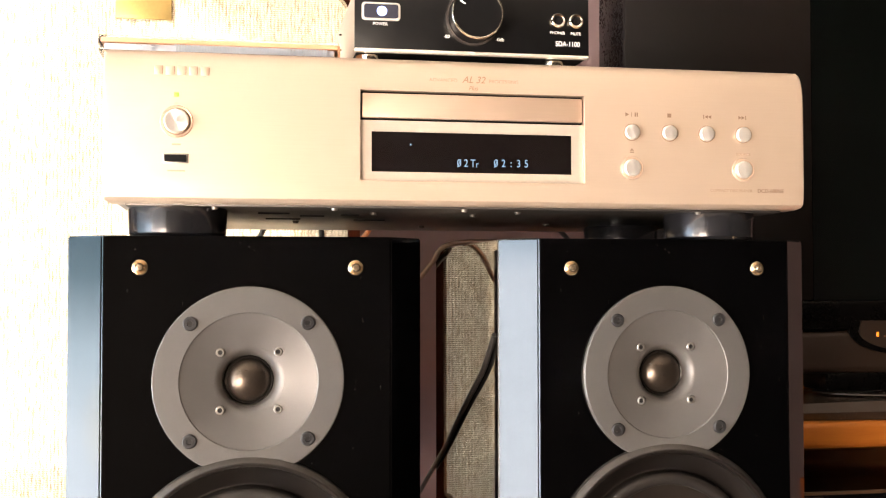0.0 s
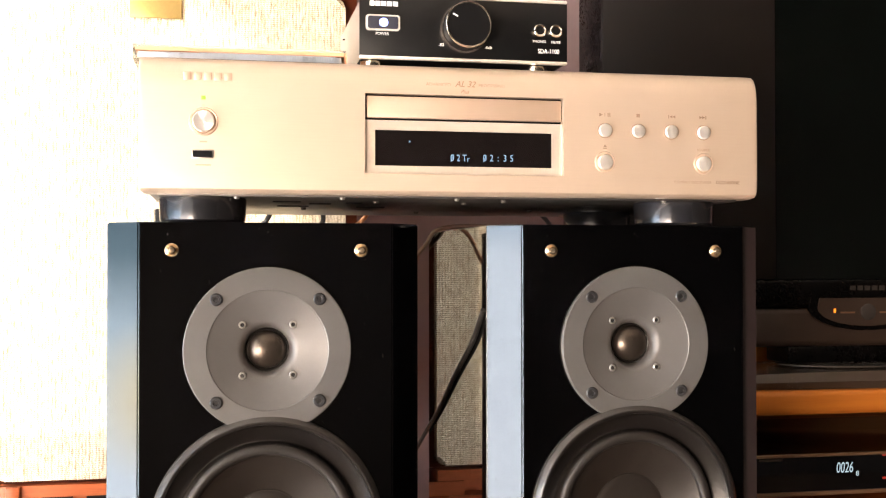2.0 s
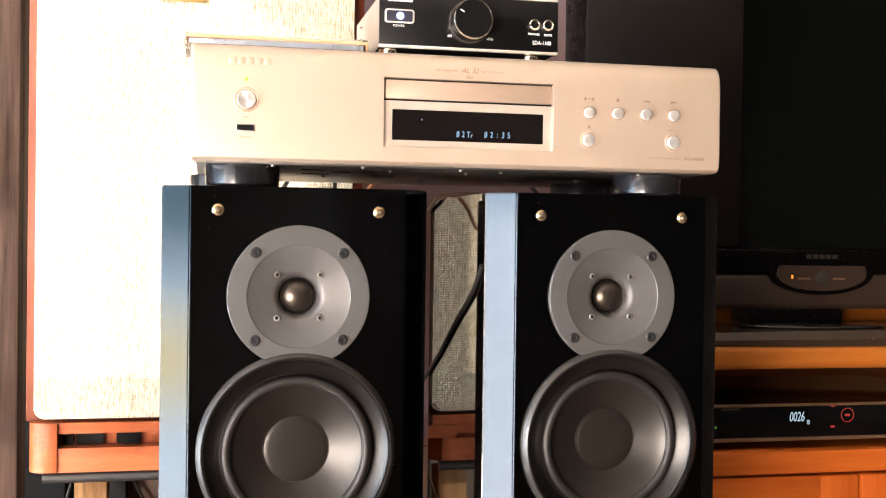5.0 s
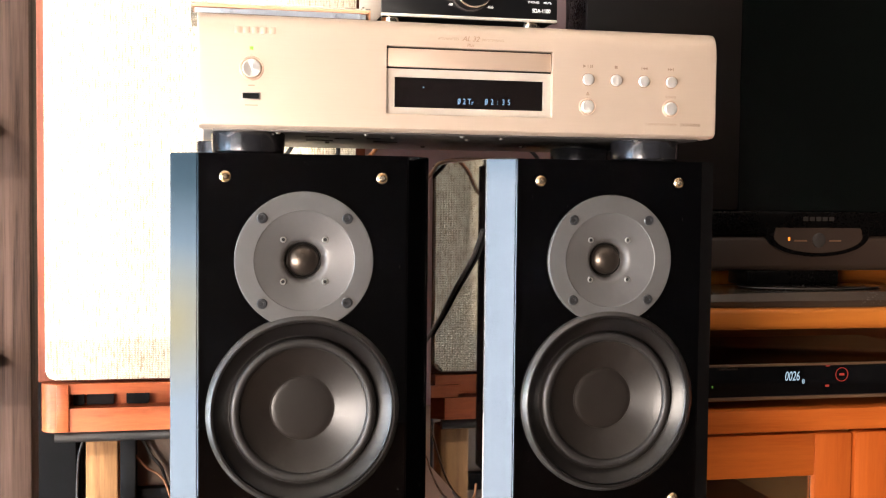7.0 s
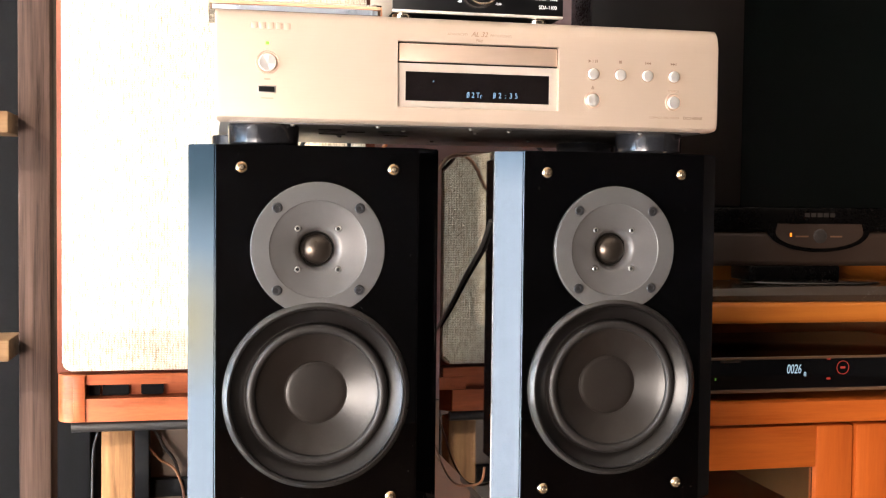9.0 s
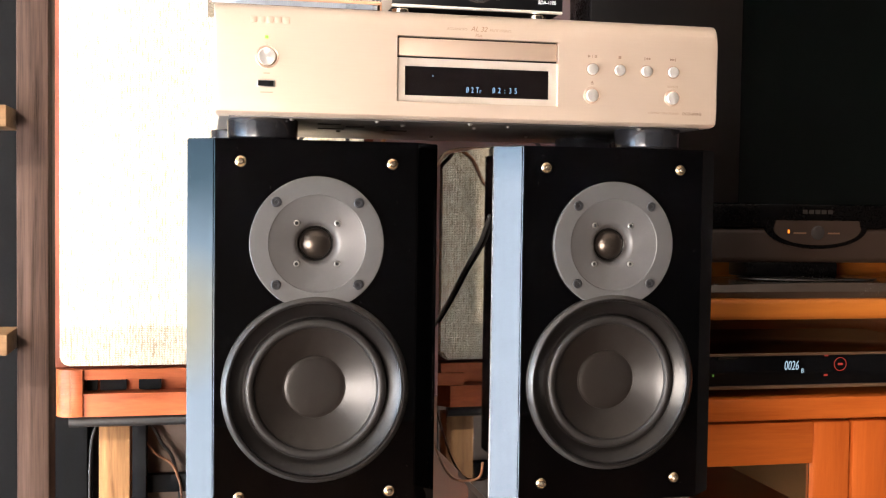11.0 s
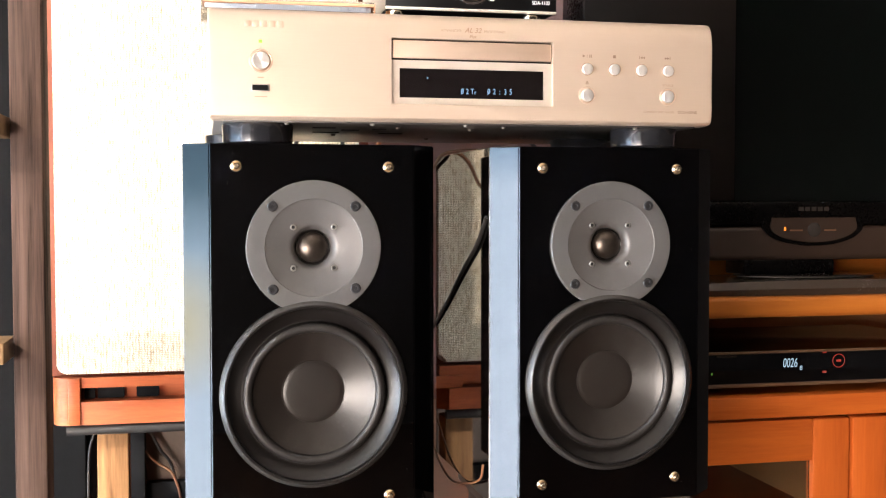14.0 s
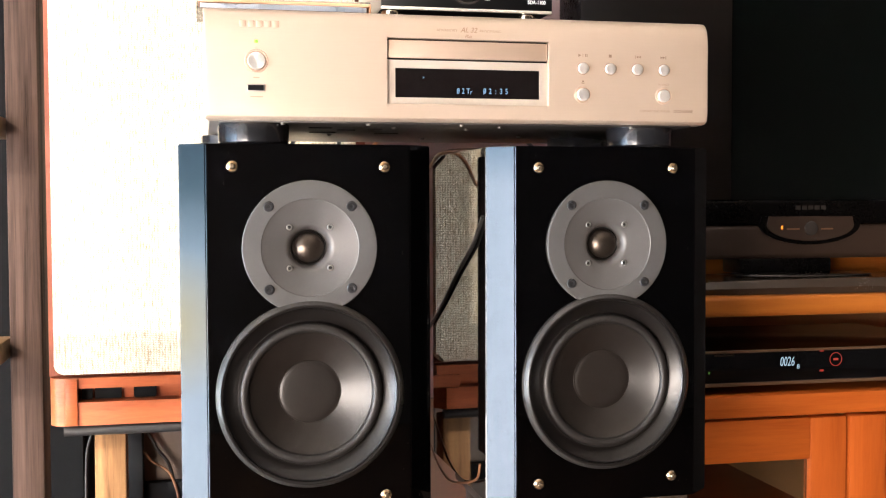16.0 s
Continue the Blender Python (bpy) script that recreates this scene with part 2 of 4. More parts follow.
M_INLAY = plain("printed_inlay", (0.60, 0.30, 0.16), 0.5, 0.0, 0.12)
M_GRILLE = fabric("woven_grille_cloth", (0.78, 0.66, 0.49), (0.36, 0.26, 0.15))
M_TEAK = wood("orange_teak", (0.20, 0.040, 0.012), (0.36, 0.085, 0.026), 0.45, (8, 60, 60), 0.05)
# the same teak, upright grain, shade painted in at about 0.4 of the colour
M_TEAK_SHADED = wood("orange_teak_shaded", (0.085, 0.016, 0.005), (0.15, 0.033, 0.011), 0.5, (60, 60, 5), 0.0)
M_PLATE = plain("gold_badge", (0.50, 0.34, 0.12), 0.35, 0.6, 0.1)
M_POST = wood("grey_stained_pine", (0.004, 0.0018, 0.0012), (0.068, 0.041, 0.031), 0.85, (95, 95, 3.0), spec=0.08)
M_PINE = wood("raw_pine", (0.075, 0.030, 0.011), (0.26, 0.135, 0.058), 0.75, (70, 70, 4), spec=0.12)
M_PINE_SHELF = wood("pine_board", (0.13, 0.068, 0.030), (0.23, 0.135, 0.066), 0.6, (5, 60, 60))
M_ALDER = wood("honey_alder", (0.42, 0.082, 0.010), (0.56, 0.128, 0.019), 0.40, (4, 45, 60), 0.15, relief=0.0001)
M_ALDER_V = wood("honey_alder_upright", (0.42, 0.080, 0.010), (0.55, 0.120, 0.018), 0.40, (45, 45, 4), 0.15, relief=0.0001)
# slightly yellower tone than M_ALDER, for the top and rear boards
M_ALDER_TOP = wood("yellower_alder", (0.40, 0.110, 0.014), (0.52, 0.160, 0.024), 0.40, (4, 45, 60), 0.15, relief=0.0001)
M_CABINET_IN = plain("dark_cabinet_inside", (0.34, 0.18, 0.075), 0.7, 0.0, 0.2)
M_TV = plain("black_tv_plastic", (0.002, 0.0016, 0.0015), 0.28, 0.0, 0.15, spec=0.16)
M_TV_SIDE = plain("brown_black_speaker_panel", (0.0075, 0.0048, 0.0035), 0.6, 0.0, 0.2, spec=0.2)
M_TV_SCREEN = plain("lcd_screen", (0.0005, 0.0013, 0.0009), 0.10, 0.0, 0.2)
M_TV_GREY = plain("taupe_tv_panel", (0.036, 0.021, 0.014), 0.45, 0.1, 0.08)
M_TV_BASE = plain("dark_glossy_base", (0.05, 0.042, 0.038), 0.16, 0.2, 0.1)
M_TV_FOOT = plain("taupe_gloss_foot", (0.050, 0.033, 0.023), 0.25, 0.1, 0.1)
M_LOGO = plain("dim_logo_grey", (0.035, 0.028, 0.024), 0.4, 0.2, 0.1)
M_REC = plain("recorder_black", (0.0025, 0.0025, 0.003), 0.14, 0.0, 0.15)
M_REC_TRIM = plain("bronze_trim", (0.26, 0.15, 0.09), 0.35, 0.6, 0.08)
M_AMBER = glow("amber_led", (1.0, 0.24, 0.015), 1.0)
M_RED = glow("red_led", (1.0, 0.05, 0.02), 0.2)
M_LCD = glow("lcd_digits", (0.60, 0.85, 1.0), 0.38)
M_GLASS_DARK = clear("smoked_glass", (0.55, 0.56, 0.52))
M_BOARD = plain("taupe_hardboard", (0.12, 0.080, 0.055), 0.6, 0.0, 0.12, 30)
M_TUBE = plain("black_tube", (0.045, 0.042, 0.04), 0.35, 0.4, 0.15)
M_CABLE = plain("braided_black_cable", (0.015, 0.014, 0.013), 0.6, 0.0, 0.4, 400, 0.0006)
M_BROWN_CABLE = plain("brown_cable", (0.15, 0.065, 0.03), 0.5, 0.0, 0.12)
M_COPPER = plain("copper_cable", (0.45, 0.18, 0.07), 0.35, 0.3, 0.12)
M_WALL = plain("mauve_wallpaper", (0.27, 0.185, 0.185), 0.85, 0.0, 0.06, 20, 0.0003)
# near-black for the unseen walls, so that glossy black mirrors a dim room
M_WALL_DIMMED = plain("dimmed_unseen_wall", (0.016, 0.014, 0.013), 0.85, 0.0, 0.06, 20, 0.0003)
M_CEIL = plain("beige_ceiling", (0.55, 0.50, 0.44), 0.9, 0.0, 0.04, 15)
M_FLOOR = wood("brown_floorboards", (0.022, 0.012, 0.007), (0.06, 0.033, 0.018), 0.5, (40, 3, 40))
M_GROUND = plain("pale_paving", (0.46, 0.47, 0.48), 0.85, 0.0, 0.15, 6)
M_FRAME = plain("aluminium_frame", (0.60, 0.60, 0.58), 0.4, 0.7, 0.05)
M_PANE = clear("window_glass")
M_CURTAIN = curtain_cloth("added_sheer_curtain")
M_STAND = plain("dark_stained_bench", (0.05, 0.035, 0.025), 0.5, 0.0, 0.2)

# ---- mesh helpers ----


def box(bm, x0, x1, y0, y1, z0, z1, bevel=0.0, seg=2):
    r = bmesh.ops.create_cube(bm, size=1)
    vs = r["verts"]
    for v in vs:
        v.co = ((x0 + x1) / 2 + v.co.x * (x1 - x0), (y0 + y1) / 2 + v.co.y * (y1 - y0), (z0 + z1) / 2 + v.co.z * (z1 - z0))
    if bevel:
        es = list({e for v in vs for e in v.link_edges})
        bmesh.ops.bevel(bm, geom=es, offset=bevel, segments=seg, profile=0.5, affect="EDGES")
    return bm


def lathe(bm, profile, cx, cz, seg=64, cy=0.0):
    """Turns (radius, y) points about the line through (cx, cz) along y; open ends that touch the axis close."""
    rings = []
    for r, y in profile:
        if r < 1e-6:
            rings.append([bm.verts.new((cx, cy + y, cz))])
        else:
            rings.append([bm.verts.new((cx + r * math.cos(a), cy + y, cz + r * math.sin(a))) for a in (2 * math.pi * k / seg for k in range(seg))])
    for a, b in zip(rings, rings[1:]):
        for k in range(seg):
            j = (k + 1) % seg
            ring = [a[k % len(a)], a[j % len(a)], b[j % len(b)], b[k % len(b)]]
            ring = list(dict.fromkeys(ring))
            if len(ring) > 2:
                bm.faces.new(ring)
    return bm


def lathe_z(bm, profile, cx, cy, seg=48, cz=0.0):
    """Turns (radius, z) points about an upright axis."""
    n0 = len(bm.verts)
    lathe(bm, profile, 0, 0, seg)
    bm.verts.ensure_lookup_table()
    for v in bm.verts[n0:]:
        x, y, z = v.co
        v.co = (cx + x, cy + z, cz + y)
    return bm


def tube(bm, pts, r, seg=10):
    """A round cord along smooth points."""
    pts = [Vector(p) for p in pts]
    fine = []
    for i in range(len(pts) - 1):
        p0, p1, p2, p3 = pts[max(i - 1, 0)], pts[i], pts[i + 1], pts[min(i + 2, len(pts) - 1)]
        for k in range(8):
            t = k / 8
            fine.append(0.5 * (2 * p1 + (p2 - p0) * t + (2 * p0 - 5 * p1 + 4 * p2 - p3) * t * t + (3 * p1 - p0 - 3 * p2 + p3) * t ** 3))
    fine.append(pts[-1])
    rings, up = [], Vector((0.3, 0.2, 0.9))
    for i, p in enumerate(fine):
        d = (fine[min(i + 1, len(fine) - 1)] - fine[max(i - 1, 0)]).normalized()
        a = d.cross(up).normalized()
        b = d.cross(a)
        rings.append([bm.verts.new(p + r * (a * math.cos(t) + b * math.sin(t))) for t in (2 * math.pi * k / seg for k in range(seg))])
    for a, b in zip(rings, rings[1:]):
        for k in range(seg):
            bm.faces.new((a[k], a[(k + 1) % seg], b[(k + 1) % seg], b[k]))
    bm.faces.new(rings[0]), bm.faces.new(rings[-1])
    return bm


def prism(bm, outline, y0, y1):
    """Extrudes an (x, z) outline from y0 to y1."""
    a = [bm.verts.new((x, y0, z)) for x, z in outline]
    b = [bm.verts.new((x, y1, z)) for x, z in outline]
    bm.faces.new(a), bm.faces.new(b[::-1])
    for k in range(len(a)):
        j = (k + 1) % len(a)
        bm.faces.new((a[k], b[k], b[j], a[j]))
    return bm


def prism_z(bm, outline, z0, z1):
    """Extrudes an (x, y) outline from z0 to z1."""
    a = [bm.verts.new((x, y, z0)) for x, y in outline]
    b = [bm.verts.new((x, y, z1)) for x, y in outline]
    bm.faces.new(a), bm.faces.new(b[::-1])
    for k in range(len(a)):
        j = (k + 1) % len(a)
        bm.faces.new((a[k], b[k], b[j], a[j]))
    return bm


def rounded(w, h, r, cx=0.0, cz=0.0, seg=5):
    pts = []
    for sx, sz, a0 in ((1, 1, 0), (-1, 1, 90), (-1, -1, 180), (1, -1, 270)):
        for k in range(seg + 1):
            a = radians(a0 + 90 * k / seg)
            pts.append((cx + sx * (w / 2 - r) + r * math.cos(a), cz + sz * (h / 2 - r) + r * math.sin(a)))
    return pts


def mesh_of(name, bm, material):
    bmesh.ops.recalc_face_normals(bm, faces=bm.faces)
    for f in bm.faces:
        f.smooth = True
    for e in bm.edges:
        if len(e.link_faces) == 2 and e.calc_face_angle(0) > 0.55:
            e.smooth = False
    me = bpy.data.meshes.new(name)
    bm.to_mesh(me)
    bm.free()
    me.materials.append(material)
    return me


def thing(name, label, category, at=(0, 0, 0), group="", kind=""):
    e = new(name)
    e.empty_display_size = 0.02
    e.location = at
    return tagged(e, label, category, group, kind)


def root_of(ob):
    p = Vector(ob.location)
    while ob.parent:
        ob = ob.parent
        p += ob.location
    return p


def part(name, bm, material, parent, label=""):
    """Links a bmesh, given in the world's metres, as one mesh under a thing or a part."""
    bmesh.ops.translate(bm, verts=bm.verts, vec=-root_of(parent))
    ob = new(name, mesh_of(name, bm, material))
    ob.parent = parent
    if label:
        ob["label"] = label
    return ob


def solid(name, bm, material, label, category, kind="", group=""):
    """A thing of one mesh, with its origin at its base."""
    xs = [v.co for v in bm.verts]
    c = Vector(((min(p.x for p in xs) + max(p.x for p in xs)) / 2, (min(p.y for p in xs) + max(p.y for p in xs)) / 2, min(p.z for p in xs)))
    bmesh.ops.translate(bm, verts=bm.verts, vec=-c)
    ob = new(name, mesh_of(name, bm, material))
    ob.location = c
    return tagged(ob, label, category, group, kind)


def lettering(name, text, size, x, y, z, material, parent, label="", align="CENTER", squeeze=1.0, shear=0.0, thick=0.0001):
    """Writing that faces -y, standing at x, z on the plane y."""
    cu = bpy.data.curves.new(name, "FONT")
    cu.body, cu.size, cu.align_x, cu.align_y, cu.extrude, cu.shear = text, size, align, "CENTER", thick, shear
    tmp = new("lettering_source", cu)
    me = bpy.data.meshes.new_from_object(tmp.evaluated_get(bpy.context.evaluated_depsgraph_get()))
    bpy.data.objects.remove(tmp)
    bpy.data.curves.remove(cu)
    o = root_of(parent)
    me.transform(Matrix.Translation((x - o.x, y - o.y, z - o.z)) @ Matrix.Rotation(radians(90), 4, "X") @ Matrix.Diagonal((squeeze, 1, 1, 1)))
    me.materials.clear()
    me.materials.append(material)
    ob = new(name, me)
    ob.parent = parent
    if label:
        ob["label"] = label
    return ob


# ---- the room ----
X0, X1, Y0, Y1, HIGH = -1.70, 2.30, -3.20, 0.86, 2.30
G0 = -0.12  # level of the floor
B = bmesh.new
solid("floor", box(B(), X0, X1, Y0, Y1, G0 - 0.10, G0), M_FLOOR, "dark brown wooden floorboards", "floor", "structure")
solid("ceiling", box(B(), X0, X1, Y0, Y1, HIGH, HIGH + 0.1), M_CEIL, "plain off-white ceiling", "ceiling", "structure")
solid("wall_north", box(B(), X0, X1, Y1, Y1 + 0.1, G0, HIGH), M_WALL, "mauve-grey papered back wall", "wall", "structure")
# unseen walls, their colour darkened in place of room shade
solid("wall_south", box(B(), X0, X1, Y0 - 0.1, Y0, G0, HIGH), M_WALL_DIMMED, "unseen wall, darkened for dim reflections", "wall", "structure")
solid("wall_east", box(B(), X1, X1 + 0.1, Y0, Y1, G0, HIGH), M_WALL_DIMMED, "unseen wall, darkened for dim reflections", "wall", "structure")
west = B()
D0, D1, DH = -2.90, 0.50, 2.15
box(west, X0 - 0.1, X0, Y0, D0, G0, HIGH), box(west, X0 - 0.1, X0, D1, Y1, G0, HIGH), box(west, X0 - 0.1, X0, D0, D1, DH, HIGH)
solid("wall_west", west, M_WALL_DIMMED, "unseen wall with a wide garden door opening, darkened for dim reflections", "wall", "structure")
gd = thing("window_1", "wide aluminium-framed sliding garden door", "window", (X0 - 0.05, (D0 + D1) / 2, G0), kind="structure")
fr = B()
for y in (D0, (D0 + D1) / 2 - 0.02, D1 - 0.04):
    box(fr, X0 - 0.07, X0 - 0.03, y, y + 0.04, G0, DH, 0.002)
for z in (G0, DH - 0.04):
    box(fr, X0 - 0.069, X0 - 0.031, D0, D1, z, z + 0.04, 0.002)
part("window_frame", fr, M_FRAME, gd)
for y0, y1 in ((D0 + 0.04, (D0 + D1) / 2 - 0.02), ((D0 + D1) / 2 + 0.02, D1 - 0.04)):
    pn = part("pane", box(B(), X0 - 0.052, X0 - 0.048, y0, y1, G0 + 0.04, DH - 0.04), M_PANE, gd)
    pn.visible_shadow = False
# unseen curtain, added to keep direct sun off the player and loudspeaker fronts
cl = B()
n_fold = 150
rows_c = []
for k in range(n_fold + 1):
    y = D0 - 0.05 + (-0.83 - D0 + 0.05) * k / n_fold
    x = X0 + 0.07 + 0.022 * math.sin(k * 0.9) + 0.008 * math.sin(k * 2.3)
    rows_c.append((cl.verts.new((x, y, G0 + 0.03)), cl.verts.new((x + 0.01 * math.sin(k), y, DH + 0.05))))
for (a, b), (c, d) in zip(rows_c, rows_c[1:]):
    cl.faces.new((a, c, d, b))
bmesh.ops.solidify(cl, geom=cl.faces[:], thickness=0.0008)
solid("curtain", cl, M_CURTAIN, "unseen sheer white curtain in soft folds, added to block the sun", "curtain")
solid("ground", box(B(), -60, X0 - 0.1, -60, 60, -1.10, -0.95), M_GROUND, "pale sunlit paving outside the door", "ground", "structure")

# added glowing sheet beyond the door for reflections: dark blue above, pale below, a yellow spot
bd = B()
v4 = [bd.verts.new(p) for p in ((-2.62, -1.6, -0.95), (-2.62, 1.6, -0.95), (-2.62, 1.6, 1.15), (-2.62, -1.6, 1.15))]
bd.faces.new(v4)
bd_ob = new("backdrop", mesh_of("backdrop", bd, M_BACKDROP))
tagged(bd_ob, "added glowing sheet outside the door, graded for the chamfer reflections", "backdrop", kind="structure")

# ---- low stands under the front loudspeakers ----
BENCH = 0.450
for x0, x1 in ((-0.222, -0.045), (0.040, 0.214)):
    bench = thing("speaker_stand", "plain dark-stained low wooden stand under a glossy loudspeaker", "stand", ((x0 + x1) / 2, 0.17, G0), group="low stands")
    part("top", box(B(), x0, x1, 0.03, 0.232, BENCH - 0.03, BENCH, 0.003), M_STAND, bench)
    for x in (x0 + 0.01, x1 - 0.05):
        for y in (0.04, 0.185):
            part("leg", box(B(), x, x + 0.04, y, y + 0.04, G0, BENCH - 0.0302, 0.002), M_STAND, bench)

# ---- the two glossy loudspeakers ----


def loudspeaker(at, turn):
    """Built about its own foot: front baffle on y = 0, floor of the cabinet on z = 0."""
    sp = thing("bookshelf_loudspeaker", "piano-black bookshelf loudspeaker with chamfered edges and bare drivers", "loudspeaker", group="pair of loudspeakers")
    hw, ch, cd, deep, high = 0.1045, 0.021, 0.0188, 0.226, 0.3115
    body = B()
    prism_z(body, [(-hw + ch, 0), (hw - ch, 0), (hw, cd), (hw, deep), (-hw, deep), (-hw, cd)], 0, high)
    body.normal_update()
    tz, wz = 0.2268, 0.1063
    front = [f for f in body.faces if f.normal.y < -0.9 or f.normal.y > 0.9 and all(v.co.y < 0.001 for v in f.verts)][0]
    rim = list(front.edges)
    bmesh.ops.delete(body, geom=[front], context="FACES_ONLY")
    for cz, r in ((tz, 0.0405), (wz, 0.0715)):
        ring = [body.verts.new((r * math.cos(t), 0, cz + r * math.sin(t))) for t in (2 * math.pi * k / 48 for k in range(48))]
        rim += [body.edges.new((ring[k], ring[(k + 1) % 48])) for k in range(48)]
    bmesh.ops.triangle_fill(body, edges=rim, use_beauty=True, normal=(0, -1, 0))
    bmesh.ops.recalc_face_normals(body, faces=body.faces)
    bmesh.ops.bevel(body, geom=[e for e in body.edges if len(e.link_faces) == 2 and e.calc_face_angle(0) > 0.3], offset=0.0008, segments=2, affect="EDGES")
    part("cabinet", body, M_LACQUER, sp)
    disc = lathe(B(), [(0.0552, 0.0), (0.0552, -0.0028), (0.0545, -0.0035)] + [(0.0535 - 0.0012 * k, -0.0035) for k in range(11)] + [(0.0402, -0.0035), (0.0396, -0.0030)], 0, tz, 128)
    for v in disc.verts:  # cut away where the larger driver overlaps it
        away = math.hypot(v.co.x, v.co.z - wz)
        if away < 0.0768:
            v.co.x, v.co.z = v.co.x * 0.0768 / away, wz + (v.co.z - wz) * 0.0768 / away
    plate = part("tweeter", disc, M_TWEETER, sp, "round grey metal tweeter faceplate")
    part("waveguide", lathe(B(), [(0.0396, -0.0030), (0.036, -0.0020), (0.030, -0.0006), (0.024, 0.0008), (0.0205, 0.0017)], 0, tz, 96), M_HORN, plate, "shallow grey flared waveguide")
    part("tweeter_ring", lathe(B(), [(0.0205, 0.0017), (0.0190, 0.0021), (0.0175, 0.0032), (0.0160, 0.0052), (0.0148, 0.0080), (0.0142, 0.0110)], 0, tz, 72), M_HORN, plate)
    part("tweeter_surround", lathe(B(), [(0.0146, 0.0105), (0.0138, 0.0086), (0.0124, 0.0094)], 0, tz, 72), M_RUBBER, plate)
    dome = [(0.0126 * math.cos(a), 0.0094 - 0.0078 * math.sin(a)) for a in (radians(9 * k) for k in range(10))]
    part("dome", lathe(B(), dome + [(0, 0.0016)], 0, tz, 72), M_DOME, plate, "shiny metal tweeter dome")
    for sx in (-1, 1):
        for sz in (-1, 1):
            s = B()
            lathe(s, [(0.0042, -0.0030), (0.0042, -0.0043), (0.0035, -0.0050), (0.0018, -0.0050), (0.0016, -0.0040), (0, -0.0040)], sx * 0.03375, tz + sz * 0.03375, 20)
            part("screw", s, M_SCREW, plate, "black socket-head screw")
            s = B()
            lathe(s, [(0.0026, 0.004), (0.0026, 0.0002), (0.0021, -0.0004), (0.0015, -0.0004), (0.0013, 0.0014)], sx * 0.0167, tz + sz * 0.0168, 16)
            part("small_screw", s, M_STEEL, plate, "small steel screw")
            part("screw_socket", lathe(B(), [(0.0014, 0.0006), (0, 0.0006)], sx * 0.0167, tz + sz * 0.0168, 12), M_SCREW, plate, "dark hexagonal socket")
            p = B()
            lathe(p, [(0.0045, 0.0), (0.0045, -0.0008), (0.0040, -0.0013), (0.0031, -0.0008), (0.0027, -0.0012), (0.0025, -0.0040), (0.0018, -0.0050), (0, -0.0053)], sx * 0.0622, (0.2930 if sz > 0 else 0.0187), 28)
            part("grille_pin", p, M_BRASS, sp, "brass grille pin")
    wf = part("woofer", lathe(B(), [(0.0773, 0.0), (0.0773, -0.0026), (0.0767, -0.0037), (0.0740, -0.0062)], 0, wz, 128), M_RIM, sp, "black mid-bass driver with a bevelled metal rim")
    part("gasket", lathe(B(), [(0.0740, -0.0062), (0.0734, -0.0066), (0.0718, -0.0064), (0.0712, -0.0030)], 0, wz, 128), M_RUBBER, wf)
    roll = [(0.0712 - 0.0107 * t, -0.0032 + 0.0080 * t ** 0.85) for t in (k / 12 for k in range(13))]
    part("surround", lathe(B(), roll + [(0.0596, 0.0048), (0.0588, 0.0030), (0.0580, -0.0010), (0.0566, -0.0020)], 0, wz, 128), M_RUBBER, wf, "black half-roll rubber surround")
    lip = [(0.0546 + 0.0040 * math.cos(radians(20 * k)), 0.0006 - 0.0036 * math.sin(radians(20 * k))) for k in range(10)]
    cone = [(0.0507 + (0.0262 - 0.0507) * k / 8, 0.0006 + 0.0113 * (k / 8) ** 0.85) for k in range(9)]
    part("cone", lathe(B(), cone, 0, wz, 128), M_CONE, wf, "satin black polymer cone")
    part("cone_edge", lathe(B(), lip, 0, wz, 128), M_LIP, wf, "rounded matt rubber edge of the cone")
    cap = [(0.0264, 0.0119), (0.0260, 0.0113), (0.0255, 0.0114)]
    cap += [(0.0248 * math.cos(a), 0.0113 - 0.0014 * math.sin(a)) for a in (radians(15 * k) for k in range(6))]
    part("dust_cap", lathe(B(), cap + [(0, 0.0099)], 0, wz, 96), M_CONE, wf, "satin black dust cap")
    sp.matrix_world = pose(*at, 0, 0, turn)
    return sp


left_speaker = loudspeaker((-0.1335, 0.0028, BENCH), 0.5)
copy_thing(left_speaker, pose(0.1256, 0.0085, BENCH, 0, 0, 1.0))

# ---- disc player across the loudspeakers ----
TOPZ = BENCH + 0.3115
pl = thing("disc_player", "champagne-gold compact disc player lying across both loudspeakers", "disc player", (0, 0.14, TOPZ))
FW = 0.217
prof = [(0.022, 0.7805), (0.0078, 0.7805), (0.0038, 0.7814), (0.0014, 0.7836), (0.0003, 0.7885), (0, 0.7952), (0, 0.8494), (0.0004, 0.8540), (0.0012, 0.8590),
        (0.0027, 0.8636), (0.0052, 0.8673), (0.0088, 0.8698), (0.0135, 0.8708), (0.022, 0.8710)]
cols = [-FW, -FW + 0.0010, -FW + 0.0035, -0.0690, 0.0702, FW - 0.0035, FW - 0.0010, FW]
face = B()
grid = []
for x in cols:
    e = FW - abs(x)
    lift, back = (0.0040, 0.0016) if e < 0.0005 else (0.0014, 0.0004) if e < 0.002 else (0, 0)
    grid.append([face.verts.new((x, y + back, max(z, 0.7805 + lift))) for y, z in prof])
for i, (a, b) in enumerate(zip(grid, grid[1:])):
    for k in range(len(prof) - 1):
        if i == 3 and k == 5:
            continue
        face.faces.new((a[k], b[k], b[k + 1], a[k + 1]))
face.faces.new(grid[0]), face.faces.new(grid[-1][::-1])
hole = [grid[3][5], grid[4][5], grid[4][6], grid[3][6]]
inner = [face.verts.new((v.co.x, 0.0066, v.co.z)) for v in hole]
